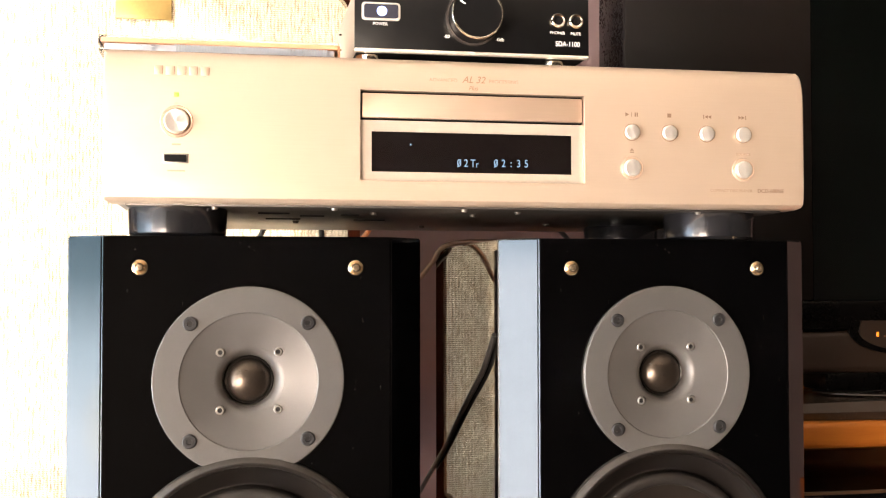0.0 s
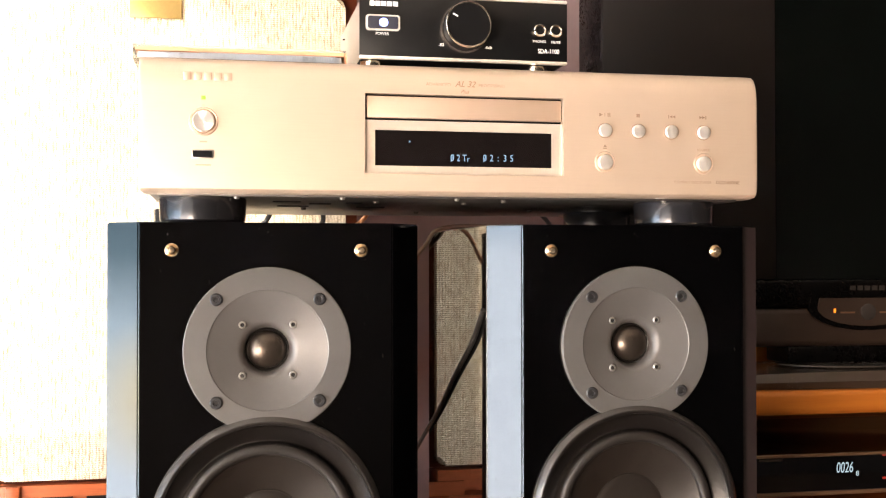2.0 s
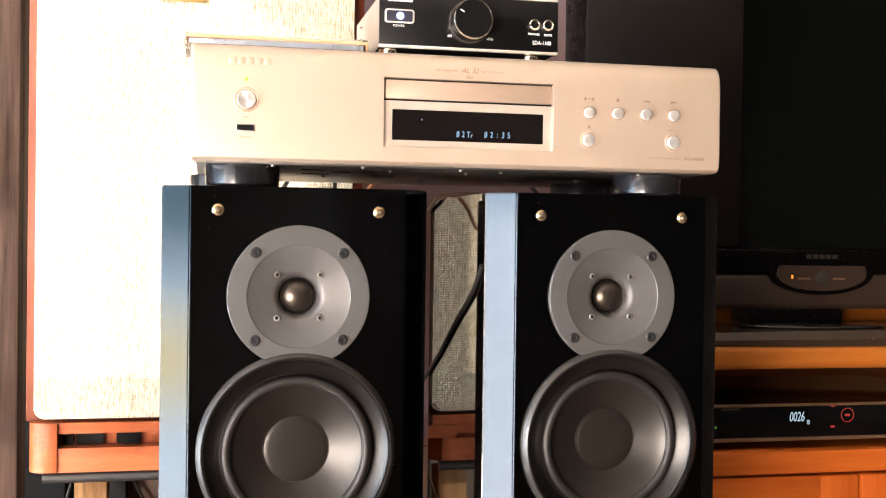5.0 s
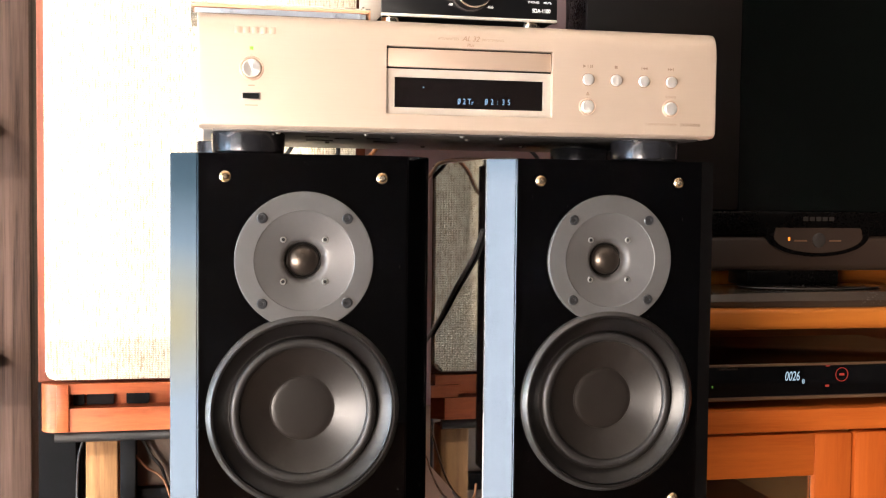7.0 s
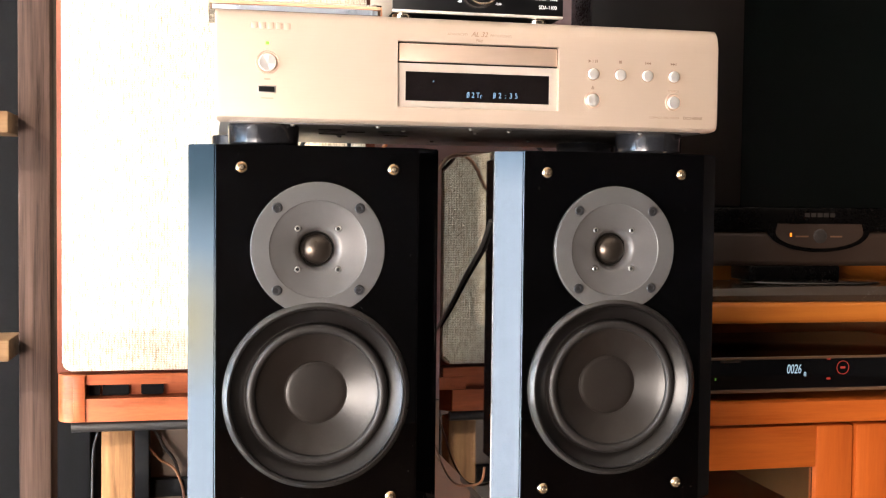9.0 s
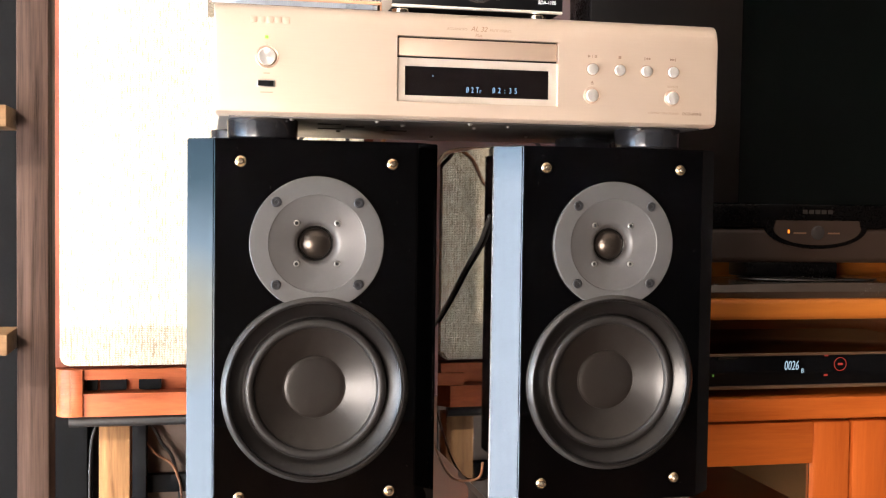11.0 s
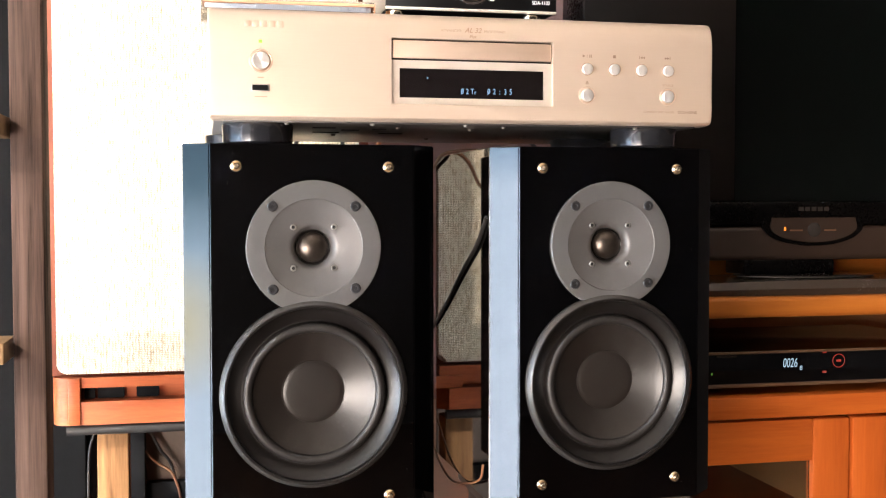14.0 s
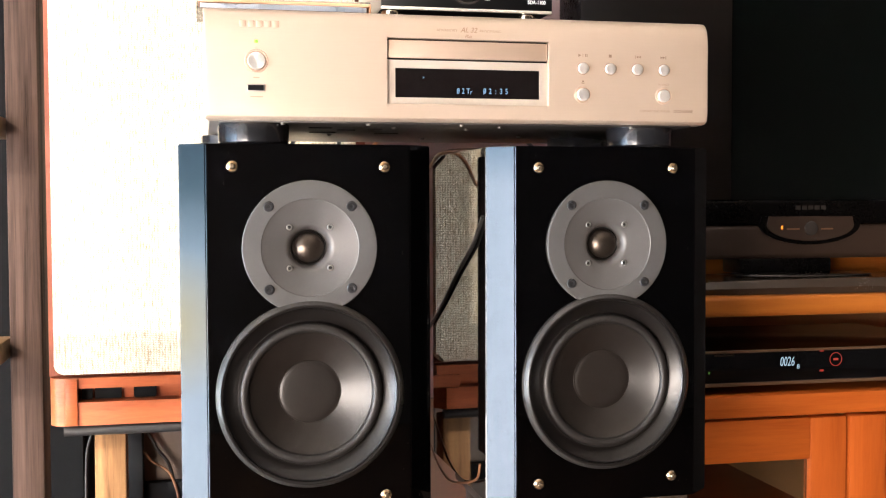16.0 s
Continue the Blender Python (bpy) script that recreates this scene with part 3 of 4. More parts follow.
for k in range(4):
    face.faces.new((hole[k], hole[(k + 1) % 4], inner[(k + 1) % 4], inner[k]))
fp = part("front_panel", face, M_CHAMP, pl)
part("chassis", box(B(), -FW + 0.004, FW - 0.004, 0.022, 0.285, 0.7815, 0.8698, 0.0012), M_CHASSIS_LIGHT, pl, "folded steel chassis")
part("base_plate", box(B(), -FW + 0.012, FW - 0.012, 0.010, 0.280, 0.7792, 0.7812, 0.0005), M_CHASSIS, pl, "dark grey steel base plate")
part("drawer_slot", box(B(), -0.0688, 0.0700, 0.0054, 0.0064, 0.8318, 0.8492), M_DARK, pl)
part("disc_tray", box(B(), -0.0676, 0.0692, 0.0022, 0.0056, 0.8332, 0.8480, 0.0006), M_CHAMP_TRAY, pl, "closed disc drawer front")
dfr = B()
for a in ((-0.0690, -0.0619, 0.7953, 0.8316), (0.0626, 0.0700, 0.7953, 0.8316), (-0.0619, 0.0626, 0.7953, 0.8007), (-0.0619, 0.0626, 0.8250, 0.8316)):
    box(dfr, a[0], a[1], 0.0026, 0.0060, a[2], a[3])
part("display_bezel", dfr, M_BEZEL, pl)
disp = part("display", box(B(), -0.0619, 0.0626, 0.0036, 0.0060, 0.8007, 0.8250), M_SCREEN, pl, "dark display window with pale blue characters")
for k, ch in enumerate("02Tr"):
    lettering("display_text", ch, 0.0066 if ch != "r" else 0.0056, -0.0083 + 0.0043 * min(k, 2) + (0.0026 if k == 3 else 0), 0.0034, 0.8066 if ch != "r" else 0.8060, M_VFD, disp, squeeze=0.80)
for k, ch in enumerate("02:35"):
    lettering("display_text", ch, 0.0066, 0.0146 + 0.0048 * k, 0.0034, 0.8069, M_VFD, disp, squeeze=0.80)
for x in (-0.0083, 0.0146):
    sl = box(B(), -0.0002, 0.0002, 0.0032, 0.0036, -0.0026, 0.0026)
    bmesh.ops.rotate(sl, verts=sl.verts, matrix=Matrix.Rotation(radians(25), 3, "Y"))
    bmesh.ops.translate(sl, verts=sl.verts, vec=(x, 0, 0.8067))
    part("zero_slash", sl, M_VFD, disp)
part("play_mark", prism(B(), [(-0.0385, 0.8165), (-0.0385, 0.8182), (-0.0372, 0.8174)], 0.0032, 0.0035), M_VFD, disp)


def centred(ob, x, z):
    """Moves the origin of a part to its own axis, for the turned finish."""
    at = Vector((x, 0, z)) - root_of(ob.parent)
    ob.data.transform(Matrix.Translation(-at))
    ob.location = at
    return ob


def push_button(x, z, r, ring):
    b = part("button", lathe(B(), [(r, 0.001), (r, -0.0016), (r - 0.0006, -0.0024), (r * 0.5, -0.0026), (0, -0.0026)], x, z, 32), M_BUTTON, pl, "round polished push button")
    centred(b, x, z)
    if ring:
        part("button_ring", lathe(B(), [(r + 0.0022, 0.0001), (r + 0.0018, -0.0006), (r + 0.0006, -0.0002), (r + 0.0005, 0.0003)], x, z, 32), M_CHAMP_TRAY, b)
    else:
        part("button_gap", lathe(B(), [(r + 0.0005, 0.0001), (r + 0.0005, -0.0003), (r - 0.0002, -0.0003)], x, z, 32), M_PRINT, b)


for x in (0.1007, 0.1254, 0.1501, 0.1747):
    push_button(x, 0.8277, 0.0048, False)
for x in (0.1007, 0.1747):
    push_button(x, 0.8054, 0.0054, True)
pw = part("power_button", lathe(B(), [(0.0072, 0.001), (0.0072, -0.0022), (0.0066, -0.0030), (0.0030, -0.0026), (0, -0.0024)], -0.1756, 0.8275, 40), M_BUTTON, pl, "large polished power button")
centred(pw, -0.1756, 0.8275)
part("button_gap", lathe(B(), [(0.0079, 0.0001), (0.0079, -0.0004), (0.0070, -0.0004)], -0.1756, 0.8275, 40), M_PRINT, pw)
part("button_ring", lathe(B(), [(0.0096, 0.0001), (0.0090, -0.0008), (0.0078, -0.0003), (0.0076, 0.0005)], -0.1756, 0.8275, 40), M_CHAMP_TRAY, pw)
part("power_light", box(B(), -0.1771, -0.1743, -0.0004, 0.001, 0.8418, 0.8444, 0.0002), M_GREEN, pl, "small green indicator light")
part("remote_sensor", lathe(B(), [(0.0012, 0.001), (0.0012, -0.0003), (0, -0.0003)], -0.1757, 0.8378, 16), M_EMBOSS, pl)
usb = part("usb_socket", box(B(), -0.1832, -0.1686, -0.0003, 0.001, 0.8032, 0.8090, 0.0003), M_STEEL, pl, "USB socket in a bright metal rim")
part("socket_opening", box(B(), -0.1824, -0.1700, -0.0008, 0.001, 0.8040, 0.8082), M_DARK, usb)
# engraved maker's mark as plain bars
for k in range(5):
    part("logo_bar", box(B(), -0.1885 + k * 0.0066, -0.1836 + k * 0.0066, 0.0004, 0.0030, 0.8546, 0.8600, 0.0003), M_EMBOSS, pl)
lettering("caption", "ADVANCED", 0.0032, -0.0185, 0.0008, 0.8566, M_PRINT_PALE, pl)
lettering("caption", "PROCESSING", 0.0032, 0.0190, 0.0008, 0.8566, M_PRINT_PALE, pl)
lettering("caption", "AL 32", 0.0058, 0.0002, 0.0006, 0.8572, M_PRINT_RED, pl, shear=0.3)
lettering("caption", "Plus", 0.0036, -0.0002, 0.0001, 0.8520, M_PRINT_RED, pl, shear=0.3)
lettering("caption", "COMPACT DISC PLAYER", 0.0026, 0.1665, -0.0001, 0.7920, M_PRINT_PALE, pl)
lettering("caption", "DCD-600NE", 0.0034, 0.1932, -0.0001, 0.7921, M_PRINT, pl)
lettering("caption", "SOURCE", 0.0026, 0.1747, -0.0001, 0.8152, M_PRINT_PALE, pl)
for x, w in ((-0.1756, 0.0050), (-0.1756, 0.0100)):
    part("caption_bar", box(B(), x - w / 2, x + w / 2, -0.0002, 0.001, 0.8137 if w < 0.006 else 0.7985, 0.8147 if w < 0.006 else 0.7993), M_PRINT_PALE, pl)


def glyph(name, shapes):
    g = B()
    for s in shapes:
        prism(g, s, -0.0002, 0.0008)
    part(name, g, M_PRINT, pl)


def tri(x, z, d, s=0.0013):
    return [(x - d * s, z - s), (x - d * s, z + s), (x + d * s, z)]


def bar(x, z, w=0.0007, h=0.0026):
    return [(x - w / 2, z - h / 2), (x + w / 2, z - h / 2), (x + w / 2, z + h / 2), (x - w / 2, z + h / 2)]


glyph("play_symbol", [tri(0.0978, 0.8388, 1), bar(0.1006, 0.8388, 0.0003), bar(0.1030, 0.8388), bar(0.1043, 0.8388)])
glyph("stop_symbol", [bar(0.1254, 0.8388, 0.0025, 0.0025)])
glyph("back_symbol", [bar(0.1483, 0.8386, 0.0005), tri(0.1500, 0.8386, -1, 0.0011), tri(0.1522, 0.8386, -1, 0.0011)])
glyph("skip_symbol", [bar(0.1766, 0.8386, 0.0005), tri(0.1728, 0.8386, 1, 0.0011), tri(0.1749, 0.8386, 1, 0.0011)])
glyph("eject_symbol", [[(0.0994, 0.8161), (0.1020, 0.8161), (0.1007, 0.8178)], bar(0.1007, 0.8152, 0.0026, 0.0007)])
for x, y in ((-0.1765, 0.037), (-0.1900, 0.200), (0.1672, 0.037), (0.1632, 0.200)):
    part("foot", lathe_z(B(), [(0, TOPZ + 0.0003), (0.0275, TOPZ + 0.0003), (0.0282, TOPZ + 0.0012), (0.0290, TOPZ + 0.0022), (0.0296, TOPZ + 0.0165), (0.0290, 0.7792), (0, 0.7792)], x, y, 56), M_FOOT, pl, "dark satin round foot")
for x in (-0.154, -0.083, -0.003, 0.150):
    part("base_screw", lathe_z(B(), [(0, 0.7775), (0.0016, 0.7777), (0.0022, 0.7792), (0, 0.7792)], x, 0.014, 14), M_STEEL, pl)
for x, y, w in ((-0.128, 0.060, 0.020), (-0.100, 0.085, 0.016), (-0.122, 0.120, 0.024), (-0.074, 0.070, 0.012), (-0.060, 0.125, 0.022)):
    part("vent_slot", box(B(), x, x + w, y, y + 0.006, 0.7786, 0.7796), M_DARK, pl)
for k, (x, y) in enumerate(((-0.055, 0.05), (0.012, 0.06), (0.035, 0.03), (-0.10, 0.15), (0.09, 0.16), (0.0, 0.2))):
    part("base_screw", lathe_z(B(), [(0, 0.7772), (0.0018, 0.7775), (0.0024, 0.7792), (0, 0.7792)], x, y, 14), M_CHASSIS, pl)

# ---- headphone amplifier on the player ----
PTOP, AZ, AY = 0.8711, 0.8678, 0.020
ax0, ax1 = -0.0705, 0.0795
amp = thing("headphone_amplifier", "small black headphone amplifier with large knob and lit blue switch", "amplifier", (0.0045, 0.10, PTOP))
part("case", box(B(), ax0 + 0.002, ax1 - 0.002, AY + 0.004, AY + 0.150, AZ + 0.0105, AZ + 0.0535, 0.001), M_AMP_BODY, amp, "pale grey metal case")
afront = part("front_plate", box(B(), ax0, ax1, AY, AY + 0.004, AZ + 0.0112, AZ + 0.0526, 0.0003), M_AMP_FACE, amp)
for z0, z1 in ((AZ + 0.0088, AZ + 0.0111), (AZ + 0.0527, AZ + 0.0551)):
    part("edge_trim", box(B(), ax0, ax1, AY - 0.0006, AY + 0.004, z0, z1, 0.0009, 3), M_SILVER, amp, "bright gold-chrome edge strip")
part("base_plate", box(B(), ax0 + 0.002, ax1 - 0.002, AY + 0.004, AY + 0.150, AZ + 0.0090, AZ + 0.0104), M_DARK, amp)
kx, kz = 0.0042, AZ + 0.0322
kn = part("volume_knob", lathe(B(), [(0.0158, 0.0), (0.0158, -0.0135), (0.0150, -0.0142), (0, -0.0142)], kx, kz, 72, AY), M_AMP_FACE, amp, "black volume knob with a bright rim")
part("knob_rim", lathe(B(), [(0.0160, -0.0128), (0.0163, -0.0139), (0.0158, -0.0148), (0.0150, -0.0147), (0.0149, -0.0141)], kx, kz, 72, AY), M_CHROME, kn)
part("knob_base", lathe(B(), [(0.0178, 0.0), (0.0176, -0.0014), (0.0162, -0.0016), (0.0157, -0.001)], kx, kz, 72, AY), M_TV_BASE, kn)
mk = box(B(), -0.0019, 0.0019, AY - 0.0146, AY - 0.0140, -0.0004, 0.0004)
bmesh.ops.rotate(mk, verts=mk.verts, matrix=Matrix.Rotation(radians(28), 3, "Y"))
bmesh.ops.translate(mk, verts=mk.verts, vec=(kx - 0.0096, 0, kz + 0.0062))
part("knob_pointer", mk, M_WHITE, kn)
sx, sz = -0.0542, AZ + 0.0338
sw = B()
prism(sw, rounded(0.0240, 0.0110, 0.0022, sx, sz), AY - 0.0014, AY + 0.001)
sw = part("power_switch", sw, M_SILVER, amp, "chrome-framed rocker switch with a blue lamp")
part("rocker", prism(B(), rounded(0.0212, 0.0086, 0.0014, sx, sz), AY - 0.0020, AY), M_BLUE_DIM, sw)
part("switch_lamp", prism(B(), rounded(0.0062, 0.0060, 0.0028, sx + 0.0004, sz), AY - 0.0024, AY - 0.001), M_BLUE, sw, "glowing blue-white lamp")
for x in (0.0590, 0.0708):
    j = part("jack_socket", lathe(B(), [(0.0047, 0.0), (0.0047, -0.0016), (0.0040, -0.0024), (0.0030, -0.0020), (0.0026, -0.0004), (0.0025, 0.001)], x, AZ + 0.0327, 32, AY), M_CHROME, amp, "chrome jack socket")
    part("jack_hole", lathe(B(), [(0.0027, -0.0008), (0, -0.0008)], x, AZ + 0.0327, 24, AY), M_DARK, j)
TY = AY - 0.0002
lettering("caption", "POWER", 0.0027, sx - 0.0004, TY, AZ + 0.0262, M_WHITE, amp)
lettering("caption", "PHONES", 0.0026, 0.0587, TY, AZ + 0.0250, M_WHITE, amp)
lettering("caption", "MUTE", 0.0026, 0.0709, TY, AZ + 0.0248, M_WHITE, amp)
lettering("caption", "SDA-1100", 0.0045, 0.0655, TY, AZ + 0.0180, M_WHITE, amp, squeeze=0.85)
lettering("caption", "-80", 0.0030, -0.0128, TY, AZ + 0.0200, M_WHITE, amp)
lettering("caption", "-0db", 0.0030, 0.0212, TY, AZ + 0.0192, M_WHITE, amp)
for k in range(5):
    part("logo_bar", box(B(), -0.0634 + k * 0.0041, -0.0600 + k * 0.0041, TY, AY + 0.001, AZ + 0.0457, AZ + 0.0489), M_WHITE, amp)
for x in (-0.060, 0.060):
    for y in (0.034, 0.155):
        part("foot", lathe_z(B(), [(0, PTOP), (0.0078, PTOP), (0.0084, PTOP + 0.0008), (0.0084, AZ + 0.0085), (0.0080, AZ + 0.0090), (0, AZ + 0.0090)], x, y, 32), M_CHROME, amp, "polished round foot")
for k in range(3):
    part("side_screw", lathe_z(B(), [(0, 0), (0.0012, 0.0002), (0.0012, 0.001), (0, 0.001)], ax0 + 0.0015, AY + 0.115, 10, AZ + 0.022 + k * 0.011), M_DARK, amp)

# ---- disc case on the player ----
cs = thing("disc_case", "clear plastic compact disc case with a printed inlay", "disc case", (-0.1505, 0.085, PTOP))
AZ = PTOP
cx0, cx1, cy0, cy1 = -0.2222, -0.0795, 0.0205, 0.1455
part("lid", box(B(), cx0, cx1, cy0, cy1, AZ + 0.0086, AZ + 0.0100, 0.0004), M_CLEAR, cs)
part("base", box(B(), cx0, cx1, cy0, cy1, AZ + 0.0002, AZ + 0.0014, 0.0003), M_CLEAR, cs)
for x0, x1 in ((cx0, cx0 + 0.0012), (cx1 - 0.0012, cx1)):
    part("side_rail", box(B(), x0, x1, cy0, cy1, AZ + 0.0016, AZ + 0.0084, 0.0002), M_CLEAR, cs)
part("inlay", box(B(), cx0 + 0.0014, cx1 - 0.0014, cy0 + 0.0006, cy1 - 0.002, AZ + 0.0062, AZ + 0.0085), M_INLAY, cs, "orange-brown printed paper inlay")
part("spine_label", box(B(), cx1 - 0.0011, cx1 + 0.0003, cy0 + 0.0004, cy1 - 0.004, AZ + 0.0012, AZ + 0.0085), M_INLAY, cs, "orange-brown printed edge")
ribs = B()
for k in range(54):
    box(ribs, cx0 + 0.0440 + k * 0.0017, cx0 + 0.0450 + k * 0.0017, cy0 + 0.0008, cy0 + 0.0030, AZ + 0.0016, AZ + 0.0058)
part("ribbed_edge", ribs, M_CD_TRAY, cs, "fine upright ribs along the grey tray")
part("disc_tray", box(B(), cx0 + 0.003, cx1 - 0.003, cy0 + 0.003, cy1 - 0.003, AZ + 0.0018, AZ + 0.0058, 0.0005), M_CD_TRAY, cs, "pale grey disc tray")
for x in (cx0 + 0.022, cx0 + 0.030, cx1 - 0.030, cx1 - 0.024):
    part("hinge_tab", box(B(), x, x + 0.003, cy0 - 0.0004, cy0 + 0.0016, AZ + 0.0018, AZ + 0.0046, 0.0004), M_CLEAR, cs)

# ---- large loudspeaker behind ----
GY = 0.44
gx0, gx1, gz0, gz1 = -0.3885, -0.036, 0.516, 1.018
rear = thing("large_loudspeaker", "large teak-cased loudspeaker with a sunlit woven cloth grille", "loudspeaker", (-0.21, 0.58, 0.457))
part("cabinet", box(B(), gx0 - 0.010, gx1 + 0.014, GY + 0.006, GY + 0.27, 0.512, 1.070, 0.002), M_TEAK_SHADED, rear, "orange-brown teak cabinet")
part("top_rail", box(B(), gx0 - 0.010, gx1 + 0.014, GY - 0.012, GY + 0.008, gz1 + 0.002, 1.070, 0.002), M_TEAK, rear)
gr = B()
prism(gr, rounded(gx1 - gx0, gz1 - gz0, 0.010, (gx0 + gx1) / 2, (gz0 + gz1) / 2), GY - 0.006, GY + 0.008)
bmesh.ops.bevel(gr, geom=[e for e in gr.edges if all(v.co.y < GY for v in e.verts)], offset=0.004, segments=3, affect="EDGES")
grille = part("grille", gr, M_GRILLE, rear, "pale beige woven cloth grille")
part("badge", box(B(), -0.2585, -0.206, GY - 0.0085, GY - 0.005, 0.9880, 1.0125, 0.0006), M_PLATE, rear, "gold maker's badge")
bz0, bz1 = 0.457, 0.512
bl = B()
turn = [(gx0 + 0.012 - 0.018 * math.sin(a), GY + 0.010 - 0.022 * math.cos(a)) for a in (radians(90 - 15 * k) for k in range(7))]
prism_z(bl, turn + [(gx1 - 0.012, GY - 0.012), (gx1 + 0.012, GY + 0.010), (gx1 + 0.012, GY + 0.25), (gx0 - 0.006, GY + 0.25)], bz0, bz0 + 0.027)
prism_z(bl, turn + [(gx0 + 0.026, GY - 0.012), (gx0 + 0.026, GY + 0.25), (gx0 - 0.006, GY + 0.25)], bz0 + 0.0271, bz1)
box(bl, gx0 + 0.0262, gx1, GY - 0.010, GY + 0.02, bz1 - 0.012, bz1 - 0.0002)
box(bl, gx1 - 0.030, gx1 + 0.011, GY - 0.010, GY + 0.02, bz0 + 0.0272, bz1 - 0.0123)
plinth = part("plinth", bl, M_TEAK, rear, "orange teak plinth with a finger slot")
part("stile", box(B(), gx0 + 0.0130, gx0 + 0.0262, GY - 0.0145, GY - 0.0122, bz0 + 0.0005, bz1 - 0.0005, 0.0006), M_TEAK, plinth)
part("slot_back", box(B(), gx0 + 0.027, gx1 - 0.031, GY + 0.012, GY + 0.02, bz0 + 0.0272, bz1 - 0.0122), M_TEAK, plinth)
for x0, x1 in ((0.029, 0.041), (0.044, 0.074), (0.088, 0.114)):
    part("slot_opening", prism(B(), rounded(x1 - x0, 0.0140, 0.0030 if x0 > 0.05 else 0.001, gx0 + (x0 + x1) / 2, bz0 + 0.0350), GY + 0.006, GY + 0.0125), M_DARK, plinth)

stand = thing("loudspeaker_rack", "black tubular stand with raw pine legs under the loudspeaker", "stand", (-0.21, 0.55, G0))
part("tube", tube(B(), [(gx0 + 0.010, GY - 0.004, 0.4500), (-0.2, GY - 0.004, 0.4500), (gx1 - 0.010, GY - 0.004, 0.4500)], 0.0062, 14), M_TUBE, stand)
part("tube", tube(B(), [(gx0 + 0.010, GY + 0.20, 0.4500), (-0.2, GY + 0.20, 0.4500), (gx1 - 0.010, GY + 0.20, 0.4500)], 0.0062, 14), M_TUBE, stand)
for x in (-0.3465, -0.085):
    part("leg", box(B(), x, x + 0.036, GY + 0.010, GY + 0.048, G0, 0.443, 0.002), M_PINE, stand, "raw pine post")
    # rear post in matt black: the shade under the loudspeaker is put into its colour
    part("leg", box(B(), x + 0.004, x + 0.046, GY + 0.180, GY + 0.218, G0, 0.443, 0.002), M_DARK, stand, "rear post, blackened in place of shade")
part("panel", box(B(), -0.31, 0.20, GY + 0.222, GY + 0.230, G0 + 0.02, 0.43, 0.001), M_BOARD, stand, "taupe board behind the legs")
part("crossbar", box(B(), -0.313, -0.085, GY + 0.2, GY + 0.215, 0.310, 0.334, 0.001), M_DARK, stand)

# ---- shelf rack at the edge ----
rack = thing("shelf_rack", "grey-stained pine shelf rack with pale boards", "shelf", (-0.55, 0.25, G0))
part("post", box(B(), -0.3985, -0.3690, 0.20, 0.245, G0, 1.75, 0.0025), M_POST, rack, "grey-stained pine upright")
part("post", box(B(), -1.34, -1.302, 0.236, 0.28, G0, 1.75, 0.0025), M_POST, rack, "grey-stained pine upright")
for z in (0.565, 0.776):
    part("board", box(B(), -1.34, -0.4020, 0.170, 0.235, z, z + 0.020, 0.0015), M_PINE_SHELF, rack, "pale pine board")

wardrobe = thing("wardrobe", "tall matt black cupboard standing against the back wall", "cupboard", (-0.9, 0.78, G0))
part("body", box(B(), -1.40, -0.378, 0.72, 0.855, G0, 1.95, 0.003), M_DARK, wardrobe)
part("door", box(B(), -1.39, -0.90, 0.704, 0.719, G0 + 0.05, 1.93, 0.002), M_DARK, wardrobe)
part("door", box(B(), -0.895, -0.385, 0.704, 0.719, G0 + 0.05, 1.93, 0.002), M_DARK, wardrobe)

# ---- television, its cabinet and the recorder ----
CY = 0.36
cab = thing("tv_cabinet", "honey-coloured wooden television cabinet with an open shelf and glass door", "cabinet", (0.75, 0.58, G0))
def cz_(z, y=0.33):
    """Heights given on the plane y = 0.33, scaled to the cabinet's front."""
    return 0.7142 + (z - 0.7142) * (CY + 0.908) / (y + 0.908)
K0, K1 = 0.24, 0.98
part("top_board", box(B(), K0, K1, CY + 0.004, CY + 0.42, cz_(0.5729), cz_(0.5985), 0.006, 3), M_ALDER_TOP, cab)
part("middle_board", box(B(), K0, K1, CY - 0.006, CY + 0.42, cz_(0.4498), cz_(0.4776), 0.004), M_ALDER, cab)
for x in (K0, K1 - 0.03):
    part("side_panel", box(B(), x, x + 0.03, CY + 0.012, CY + 0.42, cz_(0.4776) + 0.001, cz_(0.5729) - 0.001), M_ALDER_V, cab)
    part("side_panel", box(B(), x, x + 0.03, CY + 0.012, CY + 0.42, G0, cz_(0.4498) - 0.001), M_ALDER_V, cab)
part("back_panel", box(B(), K0 + 0.03, K1 - 0.03, CY + 0.405, CY + 0.419, G0 + 0.02, cz_(0.5729) - 0.002), M_CABINET_IN, cab)
part("base", box(B(), K0 + 0.03, K1 - 0.03, CY + 0.02, CY + 0.40, G0, G0 + 0.05), M_ALDER, cab)
part("rear_board", box(B(), K0 + 0.1, K1 - 0.1, 0.550, 0.565, cz_(0.5985) + 0.001, cz_(0.5915) + 0.13, 0.002), M_ALDER_TOP, cab)
rx = 0.5350
dz1 = cz_(0.4464)
